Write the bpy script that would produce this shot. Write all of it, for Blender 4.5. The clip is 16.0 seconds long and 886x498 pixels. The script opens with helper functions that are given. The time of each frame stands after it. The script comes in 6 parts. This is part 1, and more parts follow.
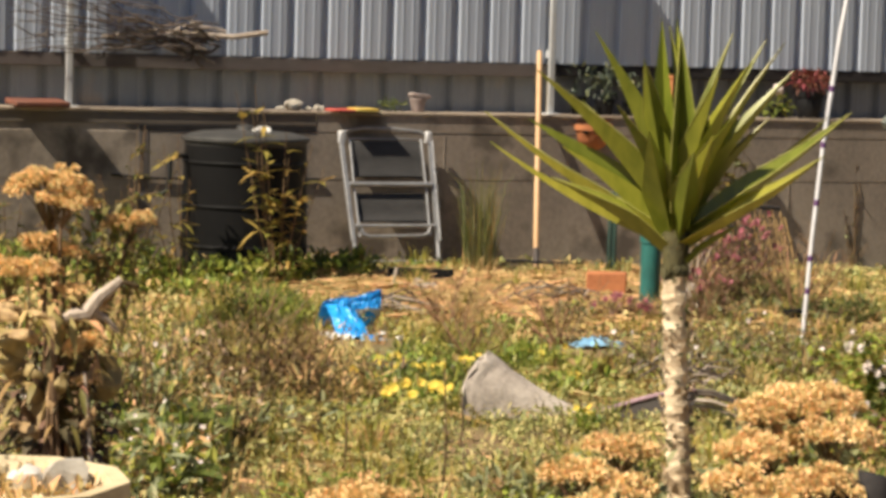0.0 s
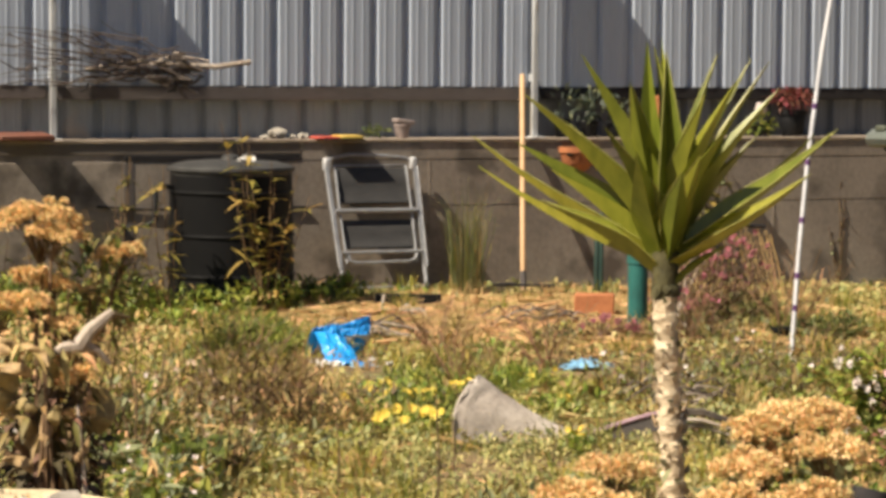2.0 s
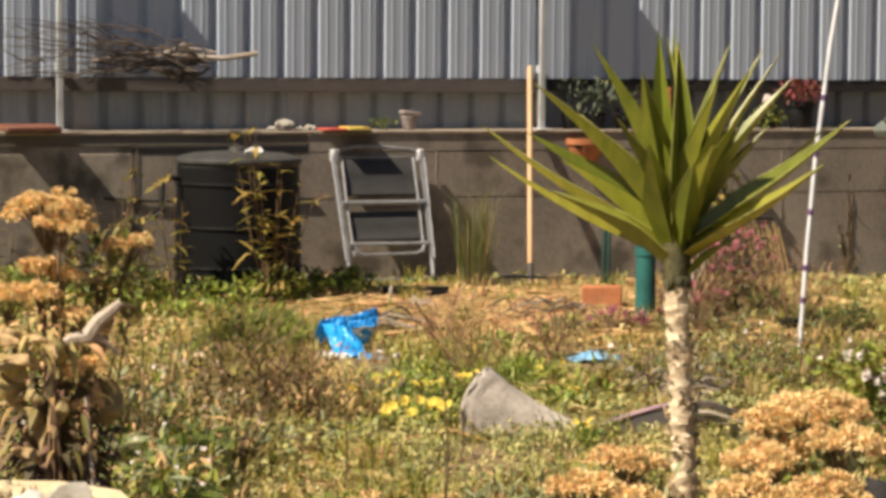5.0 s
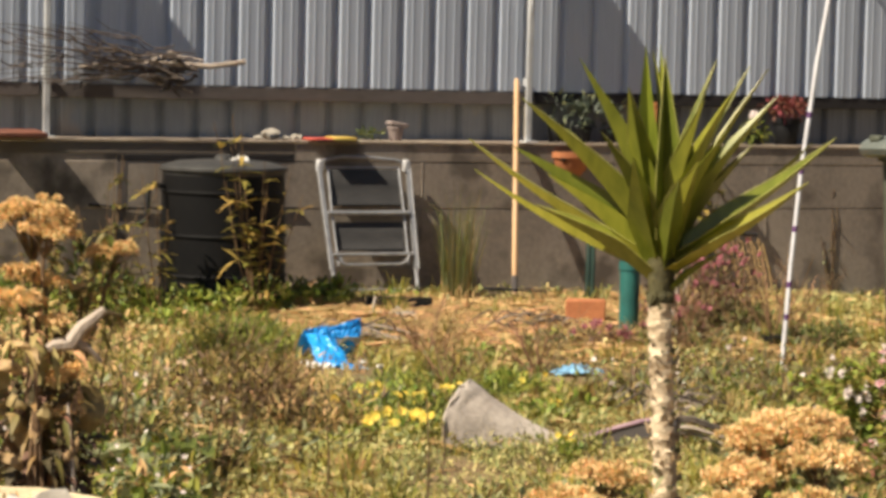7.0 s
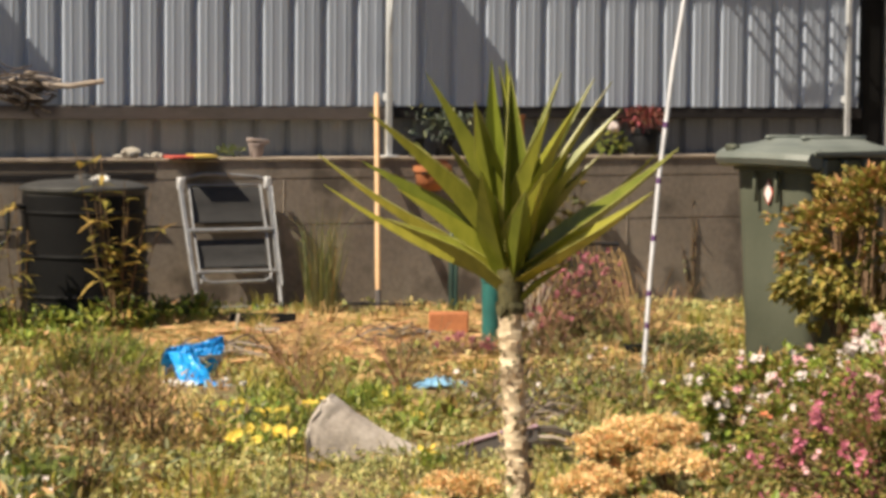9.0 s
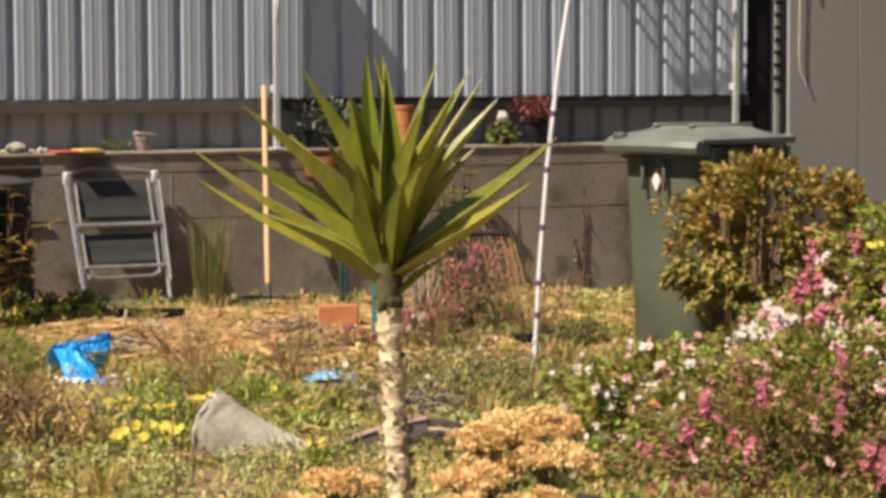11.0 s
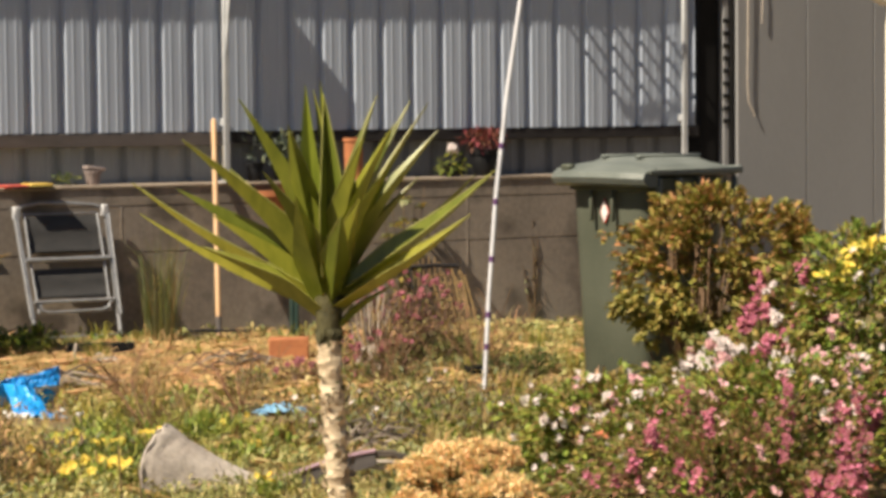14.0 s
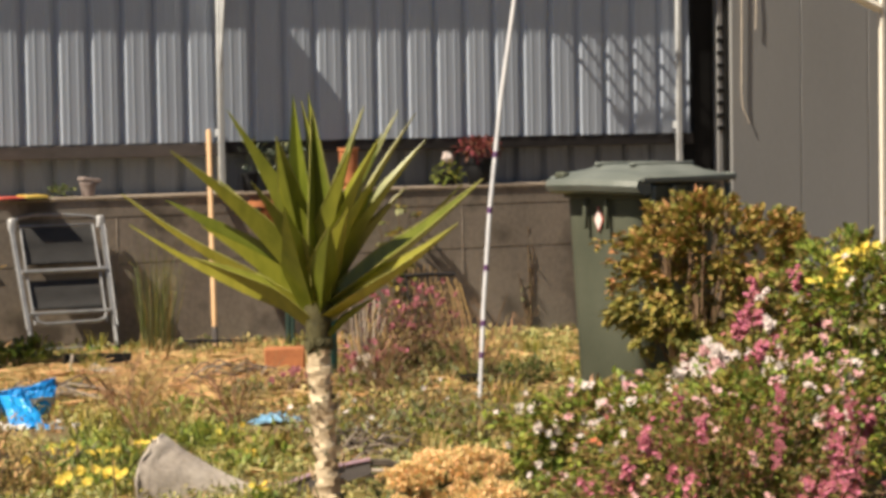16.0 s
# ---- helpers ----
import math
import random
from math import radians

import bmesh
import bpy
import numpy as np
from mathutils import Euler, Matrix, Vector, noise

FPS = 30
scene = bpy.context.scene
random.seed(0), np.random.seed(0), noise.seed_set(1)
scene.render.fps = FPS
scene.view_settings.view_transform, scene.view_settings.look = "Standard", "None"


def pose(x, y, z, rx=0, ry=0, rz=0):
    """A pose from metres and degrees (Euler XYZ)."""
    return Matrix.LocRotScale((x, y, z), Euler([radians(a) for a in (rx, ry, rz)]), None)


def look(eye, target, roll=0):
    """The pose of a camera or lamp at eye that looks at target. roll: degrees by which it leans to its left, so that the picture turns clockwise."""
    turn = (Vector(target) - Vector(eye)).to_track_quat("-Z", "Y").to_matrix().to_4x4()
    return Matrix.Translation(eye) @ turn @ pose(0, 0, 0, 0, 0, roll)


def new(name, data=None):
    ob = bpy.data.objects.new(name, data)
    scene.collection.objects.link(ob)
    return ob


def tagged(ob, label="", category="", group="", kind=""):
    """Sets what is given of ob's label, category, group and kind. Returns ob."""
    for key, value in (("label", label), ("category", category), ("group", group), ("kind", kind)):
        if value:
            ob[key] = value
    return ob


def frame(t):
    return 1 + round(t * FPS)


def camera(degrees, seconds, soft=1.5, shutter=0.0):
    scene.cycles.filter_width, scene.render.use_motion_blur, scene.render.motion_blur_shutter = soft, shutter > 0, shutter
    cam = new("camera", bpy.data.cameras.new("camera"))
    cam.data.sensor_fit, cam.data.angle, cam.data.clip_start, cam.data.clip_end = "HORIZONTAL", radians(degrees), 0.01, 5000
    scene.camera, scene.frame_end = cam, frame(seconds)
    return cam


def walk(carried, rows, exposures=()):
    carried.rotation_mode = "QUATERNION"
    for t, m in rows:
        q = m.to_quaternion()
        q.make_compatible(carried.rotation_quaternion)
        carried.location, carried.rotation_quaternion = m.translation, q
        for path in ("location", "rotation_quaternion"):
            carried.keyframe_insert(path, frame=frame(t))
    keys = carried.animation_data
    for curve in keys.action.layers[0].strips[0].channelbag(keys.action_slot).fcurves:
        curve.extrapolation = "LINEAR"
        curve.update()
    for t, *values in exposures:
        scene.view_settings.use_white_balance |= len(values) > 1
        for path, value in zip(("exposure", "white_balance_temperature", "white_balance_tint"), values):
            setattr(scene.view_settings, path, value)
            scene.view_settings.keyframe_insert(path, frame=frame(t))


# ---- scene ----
cam = camera(20.0, 16.0, soft=3.8)
PATH = [
    (0, (-5.729, -12.318, 1.169), (-4.966, -10.477, 1.005), 1.6),
    (0.5, (-5.714, -12.293, 1.168), (-4.955, -10.449, 1.014), 2.0),
    (1, (-5.728, -12.316, 1.169), (-4.986, -10.464, 1.024), 1.6),
    (1.5, (-5.738, -12.336, 1.171), (-4.995, -10.484, 1.032), 1.5),
    (2, (-5.742, -12.328, 1.17), (-4.968, -10.49, 1.026), 0.4),
    (2.5, (-5.734, -12.307, 1.168), (-4.911, -10.49, 1.021), -0.2),
    (3, (-5.741, -12.318, 1.169), (-4.941, -10.491, 1.023), -0.1),
    (3.5, (-5.746, -12.325, 1.168), (-4.96, -10.491, 1.023), -0.1),
    (4, (-5.744, -12.313, 1.167), (-4.965, -10.477, 1.019), 0.0),
    (6.5, (-5.741, -12.306, 1.165), (-4.967, -10.468, 1.019), 1.2),
    (7, (-5.743, -12.312, 1.168), (-4.962, -10.477, 1.027), 1.3),
    (7.5, (-5.743, -12.309, 1.167), (-4.96, -10.473, 1.029), 1.1),
    (8, (-5.744, -12.322, 1.168), (-4.956, -10.489, 1.032), 1.0),
    (8.5, (-5.735, -12.335, 1.169), (-4.898, -10.523, 1.037), 0.6),
    (9, (-5.73, -12.349, 1.17), (-4.853, -10.556, 1.042), 0.4),
    (9.2, (-5.706, -12.317, 1.17), (-4.821, -10.529, 1.044), 0.1),
    (11.3, (-5.678, -12.312, 1.17), (-4.716, -10.563, 1.038), 0.1),
    (11.5, (-5.677, -12.321, 1.167), (-4.71, -10.575, 1.039), 0.4),
    (12, (-5.678, -12.344, 1.171), (-4.694, -10.607, 1.045), 0.4),
    (12.5, (-5.673, -12.345, 1.17), (-4.678, -10.614, 1.05), 0.0),
    (13, (-5.671, -12.348, 1.17), (-4.673, -10.619, 1.046), -0.4),
    (13.5, (-5.666, -12.336, 1.17), (-4.681, -10.599, 1.053), -0.4),
    (14, (-5.667, -12.336, 1.171), (-4.684, -10.598, 1.061), -0.5),
    (14.5, (-5.674, -12.351, 1.172), (-4.691, -10.612, 1.064), -0.7),
    (15, (-5.667, -12.345, 1.172), (-4.686, -10.605, 1.069), -0.8),
    (15.5, (-5.664, -12.348, 1.172), (-4.683, -10.608, 1.069), -0.6),
    (16, (-5.663, -12.361, 1.172), (-4.679, -10.624, 1.069), -0.9),
]
walk(cam, [(t, look(eye, target, roll)) for t, eye, target, roll in PATH], exposures=((0.0, 0.78), (9.0, 0.75), (13.0, 0.72), (16.0, 0.65)))

# ---- light ----
SUN = Vector((-0.628, -0.130, 0.767)).normalized()
world = bpy.data.worlds.new("sky")
scene.world = world
world.use_nodes = True
sky = world.node_tree.nodes.new("ShaderNodeTexSky")
sky.sky_type = "NISHITA"
sky.sun_disc = False
sky.ozone_density = 4.0
sky.sun_elevation = math.asin(SUN.z)
sky.sun_rotation = math.atan2(SUN.x, SUN.y)
world.node_tree.links.new(sky.outputs[0], world.node_tree.nodes["Background"].inputs[0])
world.node_tree.nodes["Background"].inputs[1].default_value = 0.030
lamp = bpy.data.lights.new("sun", "SUN")
lamp.energy, lamp.angle, lamp.color = 5.0, radians(0.6), (1.0, 0.885, 0.70)
sun = new("sun", lamp)
sun.rotation_mode = "QUATERNION"
sun.rotation_quaternion = (-SUN).to_track_quat("-Z", "Y")

# ---- materials ----


def paint(name, base, other=None, rough=0.7, scale=6.0, fine=60.0, bump=0.15, metal=0.0, vary=0.25, mix=0.5,
          thin=0.0, stretch=(1, 1, 1), island=False, objects=False, spot=None, spot_scale=3.0, spot_at=0.6):
    """Two scales of noise between two colours, a fine bump, and a tint that differs from piece to piece."""
    m = bpy.data.materials.new(name)
    m.use_nodes = True
    n, l = m.node_tree.nodes, m.node_tree.links
    b = n["Principled BSDF"]
    other = other or tuple(c * 0.6 for c in base)
    tc, mp = n.new("ShaderNodeTexCoord"), n.new("ShaderNodeMapping")
    mp.inputs["Scale"].default_value = stretch
    l.new(tc.outputs["Object"], mp.inputs[0])
    big, small = n.new("ShaderNodeTexNoise"), n.new("ShaderNodeTexNoise")
    for t, s, d in ((big, scale, 4), (small, fine, 3)):
        t.inputs["Scale"].default_value, t.inputs["Detail"].default_value = s, d
        l.new(mp.outputs[0], t.inputs["Vector"])
    ramp = n.new("ShaderNodeMapRange")
    ramp.inputs[1].default_value, ramp.inputs[2].default_value = 0.5 - mix * 0.4, 0.5 + mix * 0.4
    add = n.new("ShaderNodeMath")
    add.operation = "MULTIPLY_ADD"
    l.new(small.outputs["Fac"], add.inputs[0])
    add.inputs[1].default_value = 0.5
    half = n.new("ShaderNodeMath")
    half.operation = "MULTIPLY_ADD"
    l.new(big.outputs["Fac"], half.inputs[0])
    half.inputs[1].default_value, half.inputs[2].default_value = 0.9, -0.2
    l.new(half.outputs[0], add.inputs[2])
    l.new(add.outputs[0], ramp.inputs[0])
    col = n.new("ShaderNodeMix")
    col.data_type = "RGBA"
    l.new(ramp.outputs[0], col.inputs[0])
    col.inputs[6].default_value, col.inputs[7].default_value = (*other, 1), (*base, 1)
    out = col.outputs[2]
    if spot:
        sp, cut, mx = n.new("ShaderNodeTexNoise"), n.new("ShaderNodeMapRange"), n.new("ShaderNodeMix")
        sp.inputs["Scale"].default_value, sp.inputs["Detail"].default_value = spot_scale, 6
        l.new(tc.outputs["Object"], sp.inputs["Vector"])
        cut.inputs[1].default_value, cut.inputs[2].default_value = spot_at, spot_at + 0.12
        l.new(sp.outputs["Fac"], cut.inputs[0])
        mx.data_type = "RGBA"
        l.new(cut.outputs[0], mx.inputs[0])
        l.new(out, mx.inputs[6])
        mx.inputs[7].default_value = (*spot, 1)
        out = mx.outputs[2]
    if island or objects:
        src = n.new("ShaderNodeNewGeometry" if island else "ShaderNodeObjectInfo")
        hsv, mr, hr = n.new("ShaderNodeHueSaturation"), n.new("ShaderNodeMapRange"), n.new("ShaderNodeMapRange")
        r = src.outputs["Random Per Island" if island else "Random"]
        l.new(r, mr.inputs[0])
        mr.inputs[3].default_value, mr.inputs[4].default_value = 1 - vary, 1 + vary
        l.new(mr.outputs[0], hsv.inputs["Value"])
        l.new(r, hr.inputs[0])
        hr.inputs[3].default_value, hr.inputs[4].default_value = 0.5 + vary * 0.08, 0.5 - vary * 0.08
        l.new(hr.outputs[0], hsv.inputs["Hue"])
        l.new(out, hsv.inputs["Color"])
        out = hsv.outputs[0]
    l.new(out, b.inputs["Base Color"])
    b.inputs["Roughness"].default_value, b.inputs["Metallic"].default_value = rough, metal
    if bump:
        bp = n.new("ShaderNodeBump")
        bp.inputs["Strength"].default_value, bp.inputs["Distance"].default_value = bump, 0.01
        l.new(add.outputs[0], bp.inputs["Height"])
        l.new(bp.outputs[0], b.inputs["Normal"])
    if thin:
        tr, ms = n.new("ShaderNodeBsdfTranslucent"), n.new("ShaderNodeMixShader")
        l.new(out, tr.inputs[0])
        ms.inputs[0].default_value = thin
        l.new(b.outputs[0], ms.inputs[1])
        l.new(tr.outputs[0], ms.inputs[2])
        l.new(ms.outputs[0], n["Material Output"].inputs[0])
    return m


ZINC = paint("zinc_sheet", (0.485, 0.54, 0.645), (0.39, 0.44, 0.535), 0.33, 2.0, 40, 0.03, 0.15, stretch=(1, 1, 0.15), mix=1.2)
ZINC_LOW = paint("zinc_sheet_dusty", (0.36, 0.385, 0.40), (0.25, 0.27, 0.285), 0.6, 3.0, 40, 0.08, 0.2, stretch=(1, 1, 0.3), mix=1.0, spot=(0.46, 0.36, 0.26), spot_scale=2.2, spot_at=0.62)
GALV = paint("galvanised_post", (0.56, 0.575, 0.59), (0.42, 0.43, 0.445), 0.5, 10, 90, 0.05, 0.15)
RAIL_BROWN = paint("brown_weathered_rail", (0.135, 0.115, 0.108), (0.085, 0.072, 0.068), 0.8, 5, 60, 0.2, stretch=(0.3, 1, 1))
RAIL = paint("dark_weathered_rail", (0.04, 0.036, 0.036), (0.022, 0.02, 0.021), 0.75, 5, 60, 0.2, stretch=(0.3, 1, 1))
CONCRETE = paint("old_concrete", (0.365, 0.305, 0.250), (0.16, 0.131, 0.108), 0.92, 2.2, 48, 0.25, mix=0.75, stretch=(1.0, 1, 0.8), spot=(0.12, 0.098, 0.08), spot_scale=4.0, spot_at=0.54)
LEDGE = paint("ledge_concrete", (0.36, 0.29, 0.225), (0.21, 0.165, 0.13), 0.9, 6, 60, 0.5)
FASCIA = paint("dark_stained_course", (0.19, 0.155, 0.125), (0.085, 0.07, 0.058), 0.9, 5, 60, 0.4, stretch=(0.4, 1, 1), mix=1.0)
SOIL = paint("dry_soil", (0.25, 0.165, 0.08), (0.12, 0.085, 0.04), 0.95, 3.0, 90, 0.6, mix=1.0, spot=(0.10, 0.105, 0.03), spot_scale=1.6, spot_at=0.52)
GRASS = paint("grass_blades", (0.36, 0.325, 0.05), (0.19, 0.19, 0.032), 0.6, 2, 40, 0, thin=0.14, island=True, vary=0.55)
STRAW = paint("dry_straw", (0.66, 0.455, 0.2), (0.46, 0.295, 0.115), 0.7, 3, 60, 0, thin=0.15, island=True, vary=0.4)
WEED = paint("weed_leaves", (0.34, 0.36, 0.06), (0.17, 0.21, 0.03), 0.55, 8, 60, 0, thin=0.32, island=True, vary=0.5)
COVER = paint("ground_cover_leaves", (0.50, 0.47, 0.17), (0.26, 0.265, 0.08), 0.55, 3, 60, 0, thin=0.12, island=True, vary=0.55)
LEAF_LIME = paint("bright_green_leaves", (0.38, 0.46, 0.085), (0.22, 0.31, 0.05), 0.55, 8, 60, 0, thin=0.4, island=True, vary=0.4)
OLIVE = paint("olive_brown_leaves", (0.34, 0.26, 0.08), (0.22, 0.165, 0.05), 0.6, 8, 60, 0, thin=0.35, island=True, vary=0.45)
LEAF_DARK = paint("dark_leaves", (0.135, 0.165, 0.035), (0.075, 0.105, 0.022), 0.45, 8, 60, 0, thin=0.25, island=True, vary=0.45)
LEAF_POT = paint("bluish_dark_leaves", (0.085, 0.11, 0.075), (0.04, 0.055, 0.04), 0.5, 8, 60, 0, thin=0.15, island=True, vary=0.45)
LEAF_BLUE = paint("greygreen_leaves", (0.27, 0.28, 0.14), (0.16, 0.18, 0.08), 0.6, 8, 60, 0, thin=0.2, island=True, vary=0.35)
LEAF_BRONZE = paint("bronze_green_leaves", (0.37, 0.315, 0.065), (0.21, 0.195, 0.035), 0.6, 6, 60, 0, thin=0.25, island=True, vary=0.5)
TIP_BRONZE = paint("orange_leaf_tips", (0.52, 0.32, 0.12), (0.38, 0.21, 0.07), 0.55, 6, 60, 0, thin=0.25, island=True, vary=0.4)
LEAF_YELLOW = paint("yellowing_leaves", (0.46, 0.35, 0.085), (0.3, 0.22, 0.05), 0.5, 8, 60, 0, thin=0.35, island=True, vary=0.35)
YUCCA = paint("yucca_leaf", (0.29, 0.292, 0.038), (0.105, 0.124, 0.013), 0.30, 5, 50, 0.05, thin=0.05, stretch=(1, 1, 0.3), objects=True, vary=0.3)
YUCCA_EDGE = paint("yucca_pale_edge", (0.42, 0.40, 0.12), (0.30, 0.30, 0.07), 0.4, 8, 60, 0.02, thin=0.2)
BARK = paint("pale_yucca_trunk", (0.82, 0.68, 0.48), (0.34, 0.235, 0.14), 0.85, 26, 120, 0.6, mix=0.6, stretch=(1, 1, 2.6))
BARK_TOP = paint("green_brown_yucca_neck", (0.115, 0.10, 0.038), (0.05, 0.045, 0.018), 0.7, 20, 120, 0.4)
DRYFLOWER = paint("dried_flower_heads", (0.95, 0.745, 0.38), (0.62, 0.42, 0.17), 0.75, 12, 80, 0, thin=0.22, island=True, vary=0.42)
PALELEAF = paint("withered_cream_leaf", (0.56, 0.40, 0.18), (0.19, 0.12, 0.052), 0.7, 30, 80, 0.25, objects=True, vary=0.25)
SEEDHEAD = paint("pale_seed_heads", (0.66, 0.52, 0.38), (0.46, 0.35, 0.24), 0.75, 12, 80, 0, thin=0.2, island=True, vary=0.25)
DEADLEAF = paint("dead_brown_leaves", (0.15, 0.098, 0.05), (0.075, 0.048, 0.025), 0.75, 12, 80, 0, island=True, vary=0.5)
STEM = paint("brown_stems", (0.17, 0.115, 0.055), (0.10, 0.065, 0.03), 0.8, 20, 90, 0.2, island=True, vary=0.4)
WOODGREY = paint("driftwood_grey", (0.50, 0.42, 0.35), (0.28, 0.22, 0.17), 0.8, 10, 80, 0.5, stretch=(1, 1, 0.3))
TWIG = paint("dry_branches", (0.15, 0.115, 0.095), (0.055, 0.042, 0.036), 0.8, 14, 90, 0.3, island=True, vary=0.45)
WOOD = paint("raw_pine_handle", (0.68, 0.44, 0.25), (0.52, 0.31, 0.15), 0.6, 8, 70, 0.1, stretch=(1, 1, 0.1))
BLACK = paint("black_plastic", (0.016, 0.016, 0.0175), (0.009, 0.009, 0.01), 0.55, 5, 80, 0.08)
BARREL = paint("black_moulded_plastic", (0.010, 0.0098, 0.0102), (0.0065, 0.0065, 0.007), 0.45, 5, 80, 0.04)
BLACKLID = paint("dusty_black_lid", (0.06, 0.057, 0.054), (0.025, 0.025, 0.025), 0.6, 9, 80, 0.15)
ALU = paint("brushed_aluminium", (0.50, 0.50, 0.51), (0.34, 0.34, 0.355), 0.55, 14, 120, 0.05, 0.75)
PALEALU = paint("pale_grey_plastic", (0.55, 0.54, 0.55), (0.40, 0.40, 0.41), 0.5, 14, 120, 0.05)
MESH = paint("grey_step_mat", (0.075, 0.072, 0.072), (0.04, 0.04, 0.041), 0.7, 22, 160, 0.25, stretch=(0.4, 1, 1), mix=1.0)
TERRA = paint("terracotta", (0.50, 0.19, 0.075), (0.36, 0.125, 0.05), 0.85, 8, 80, 0.3)
REDWOOD = paint("red_painted_board", (0.21, 0.075, 0.045), (0.12, 0.045, 0.03), 0.7, 8, 80, 0.2)
YELLOWP = paint("yellow_plastic", (0.70, 0.50, 0.10), (0.58, 0.36, 0.08), 0.5, 8, 80, 0.05)
REDP = paint("red_plastic", (0.60, 0.10, 0.07), (0.45, 0.07, 0.05), 0.5, 8, 80, 0.05)
STONE = paint("pale_stone", (0.46, 0.42, 0.36), (0.28, 0.25, 0.21), 0.9, 14, 90, 0.5)
BLUE = paint("blue_plastic_bag", (0.03, 0.40, 0.93), (0.015, 0.25, 0.75), 0.38, 8, 60, 0.1, thin=0.15)
PALEBLUE = paint("pale_blue_plastic", (0.27, 0.49, 0.68), (0.17, 0.36, 0.55), 0.4, 8, 60, 0.1)
WHITEP = paint("white_plastic", (0.72, 0.70, 0.67), (0.55, 0.52, 0.48), 0.55, 8, 60, 0.2)
SHEET = paint("weathered_grey_plastic", (0.66, 0.58, 0.51), (0.33, 0.275, 0.235), 0.65, 9, 90, 0.3, mix=0.6, stretch=(0.6, 2.5, 1))
STRIPE = paint("purple_hose", (0.42, 0.27, 0.32), (0.26, 0.15, 0.2), 0.5, 8, 60, 0.1)
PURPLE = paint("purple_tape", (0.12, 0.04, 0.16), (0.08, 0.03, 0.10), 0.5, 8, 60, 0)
POLE = paint("white_pole", (0.66, 0.655, 0.68), (0.5, 0.495, 0.52), 0.4, 10, 90, 0.05)
BINGREEN = paint("dark_green_bin", (0.104, 0.110, 0.082), (0.075, 0.082, 0.06), 0.45, 4, 120, 0.08)
BINLID = paint("faded_green_lid", (0.20, 0.215, 0.195), (0.13, 0.145, 0.13), 0.40, 5, 120, 0.08)
GREYWALL = paint("grey_wall_panel", (0.285, 0.282, 0.286), (0.25, 0.248, 0.25), 0.7, 1.5, 90, 0.05, stretch=(1, 1, 0.3))
DARK = paint("dark_paint", (0.018, 0.017, 0.017), (0.01, 0.01, 0.01), 0.6, 6, 60, 0.1)
CREAMPOST = paint("cream_post", (0.86, 0.81, 0.72), (0.74, 0.68, 0.58), 0.5, 6, 60, 0.05)
CREAMPOT = paint("cream_planter", (0.74, 0.63, 0.42), (0.52, 0.40, 0.24), 0.6, 10, 60, 0.3)
TEAL = paint("teal_plastic", (0.03, 0.155, 0.14), (0.02, 0.10, 0.09), 0.45, 8, 60, 0.1)
GREENPOST = paint("dark_green_metal", (0.03, 0.06, 0.05), (0.02, 0.04, 0.035), 0.5, 8, 60, 0.1)
WICKER = paint("straw_wicker", (0.27, 0.17, 0.07), (0.16, 0.1, 0.045), 0.8, 12, 80, 0.3)
STRAWCANE = paint("pale_canes", (0.46, 0.31, 0.13), (0.30, 0.19, 0.08), 0.75, 12, 80, 0.2)
PEACH = paint("faded_peach_cloth", (0.74, 0.44, 0.27), (0.6, 0.33, 0.2), 0.8, 8, 60, 0.2)
PINK = paint("pink_petals", (0.60, 0.21, 0.26), (0.43, 0.115, 0.155), 0.6, 8, 60, 0, thin=0.3, island=True, vary=0.4)
PALEPINK = paint("pale_pink_petals", (0.80, 0.52, 0.52), (0.68, 0.36, 0.38), 0.6, 8, 60, 0, thin=0.3, island=True, vary=0.2)
WHITEFL = paint("white_petals", (0.80, 0.72, 0.68), (0.68, 0.58, 0.56), 0.6, 8, 60, 0, thin=0.3, island=True, vary=0.15)
YELLOWFL = paint("yellow_petals", (0.82, 0.70, 0.13), (0.74, 0.58, 0.08), 0.6, 8, 60, 0, thin=0.3, island=True, vary=0.2)
ORANGEFL = paint("orange_petals", (0.75, 0.30, 0.14), (0.6, 0.22, 0.1), 0.6, 8, 60, 0, thin=0.3, island=True, vary=0.2)
CACTUS = paint("olive_cactus_pad", (0.42, 0.32, 0.125), (0.21, 0.15, 0.055), 0.6, 8, 60, 0.2, objects=True, vary=0.3)
MAUVE = paint("mauve_foliage", (0.22, 0.065, 0.075), (0.12, 0.04, 0.045), 0.6, 8, 60, 0, thin=0.25, island=True, vary=0.45)
REDLEAF = paint("red_leaves", (0.27, 0.07, 0.05), (0.15, 0.045, 0.035), 0.6, 8, 60, 0, thin=0.25, island=True, vary=0.4)
CORD = paint("pale_cord", (0.60, 0.52, 0.44), (0.45, 0.38, 0.32), 0.8, 8, 60, 0)
LABEL = paint("white_label", (0.80, 0.74, 0.72), (0.7, 0.62, 0.6), 0.5, 8, 60, 0)

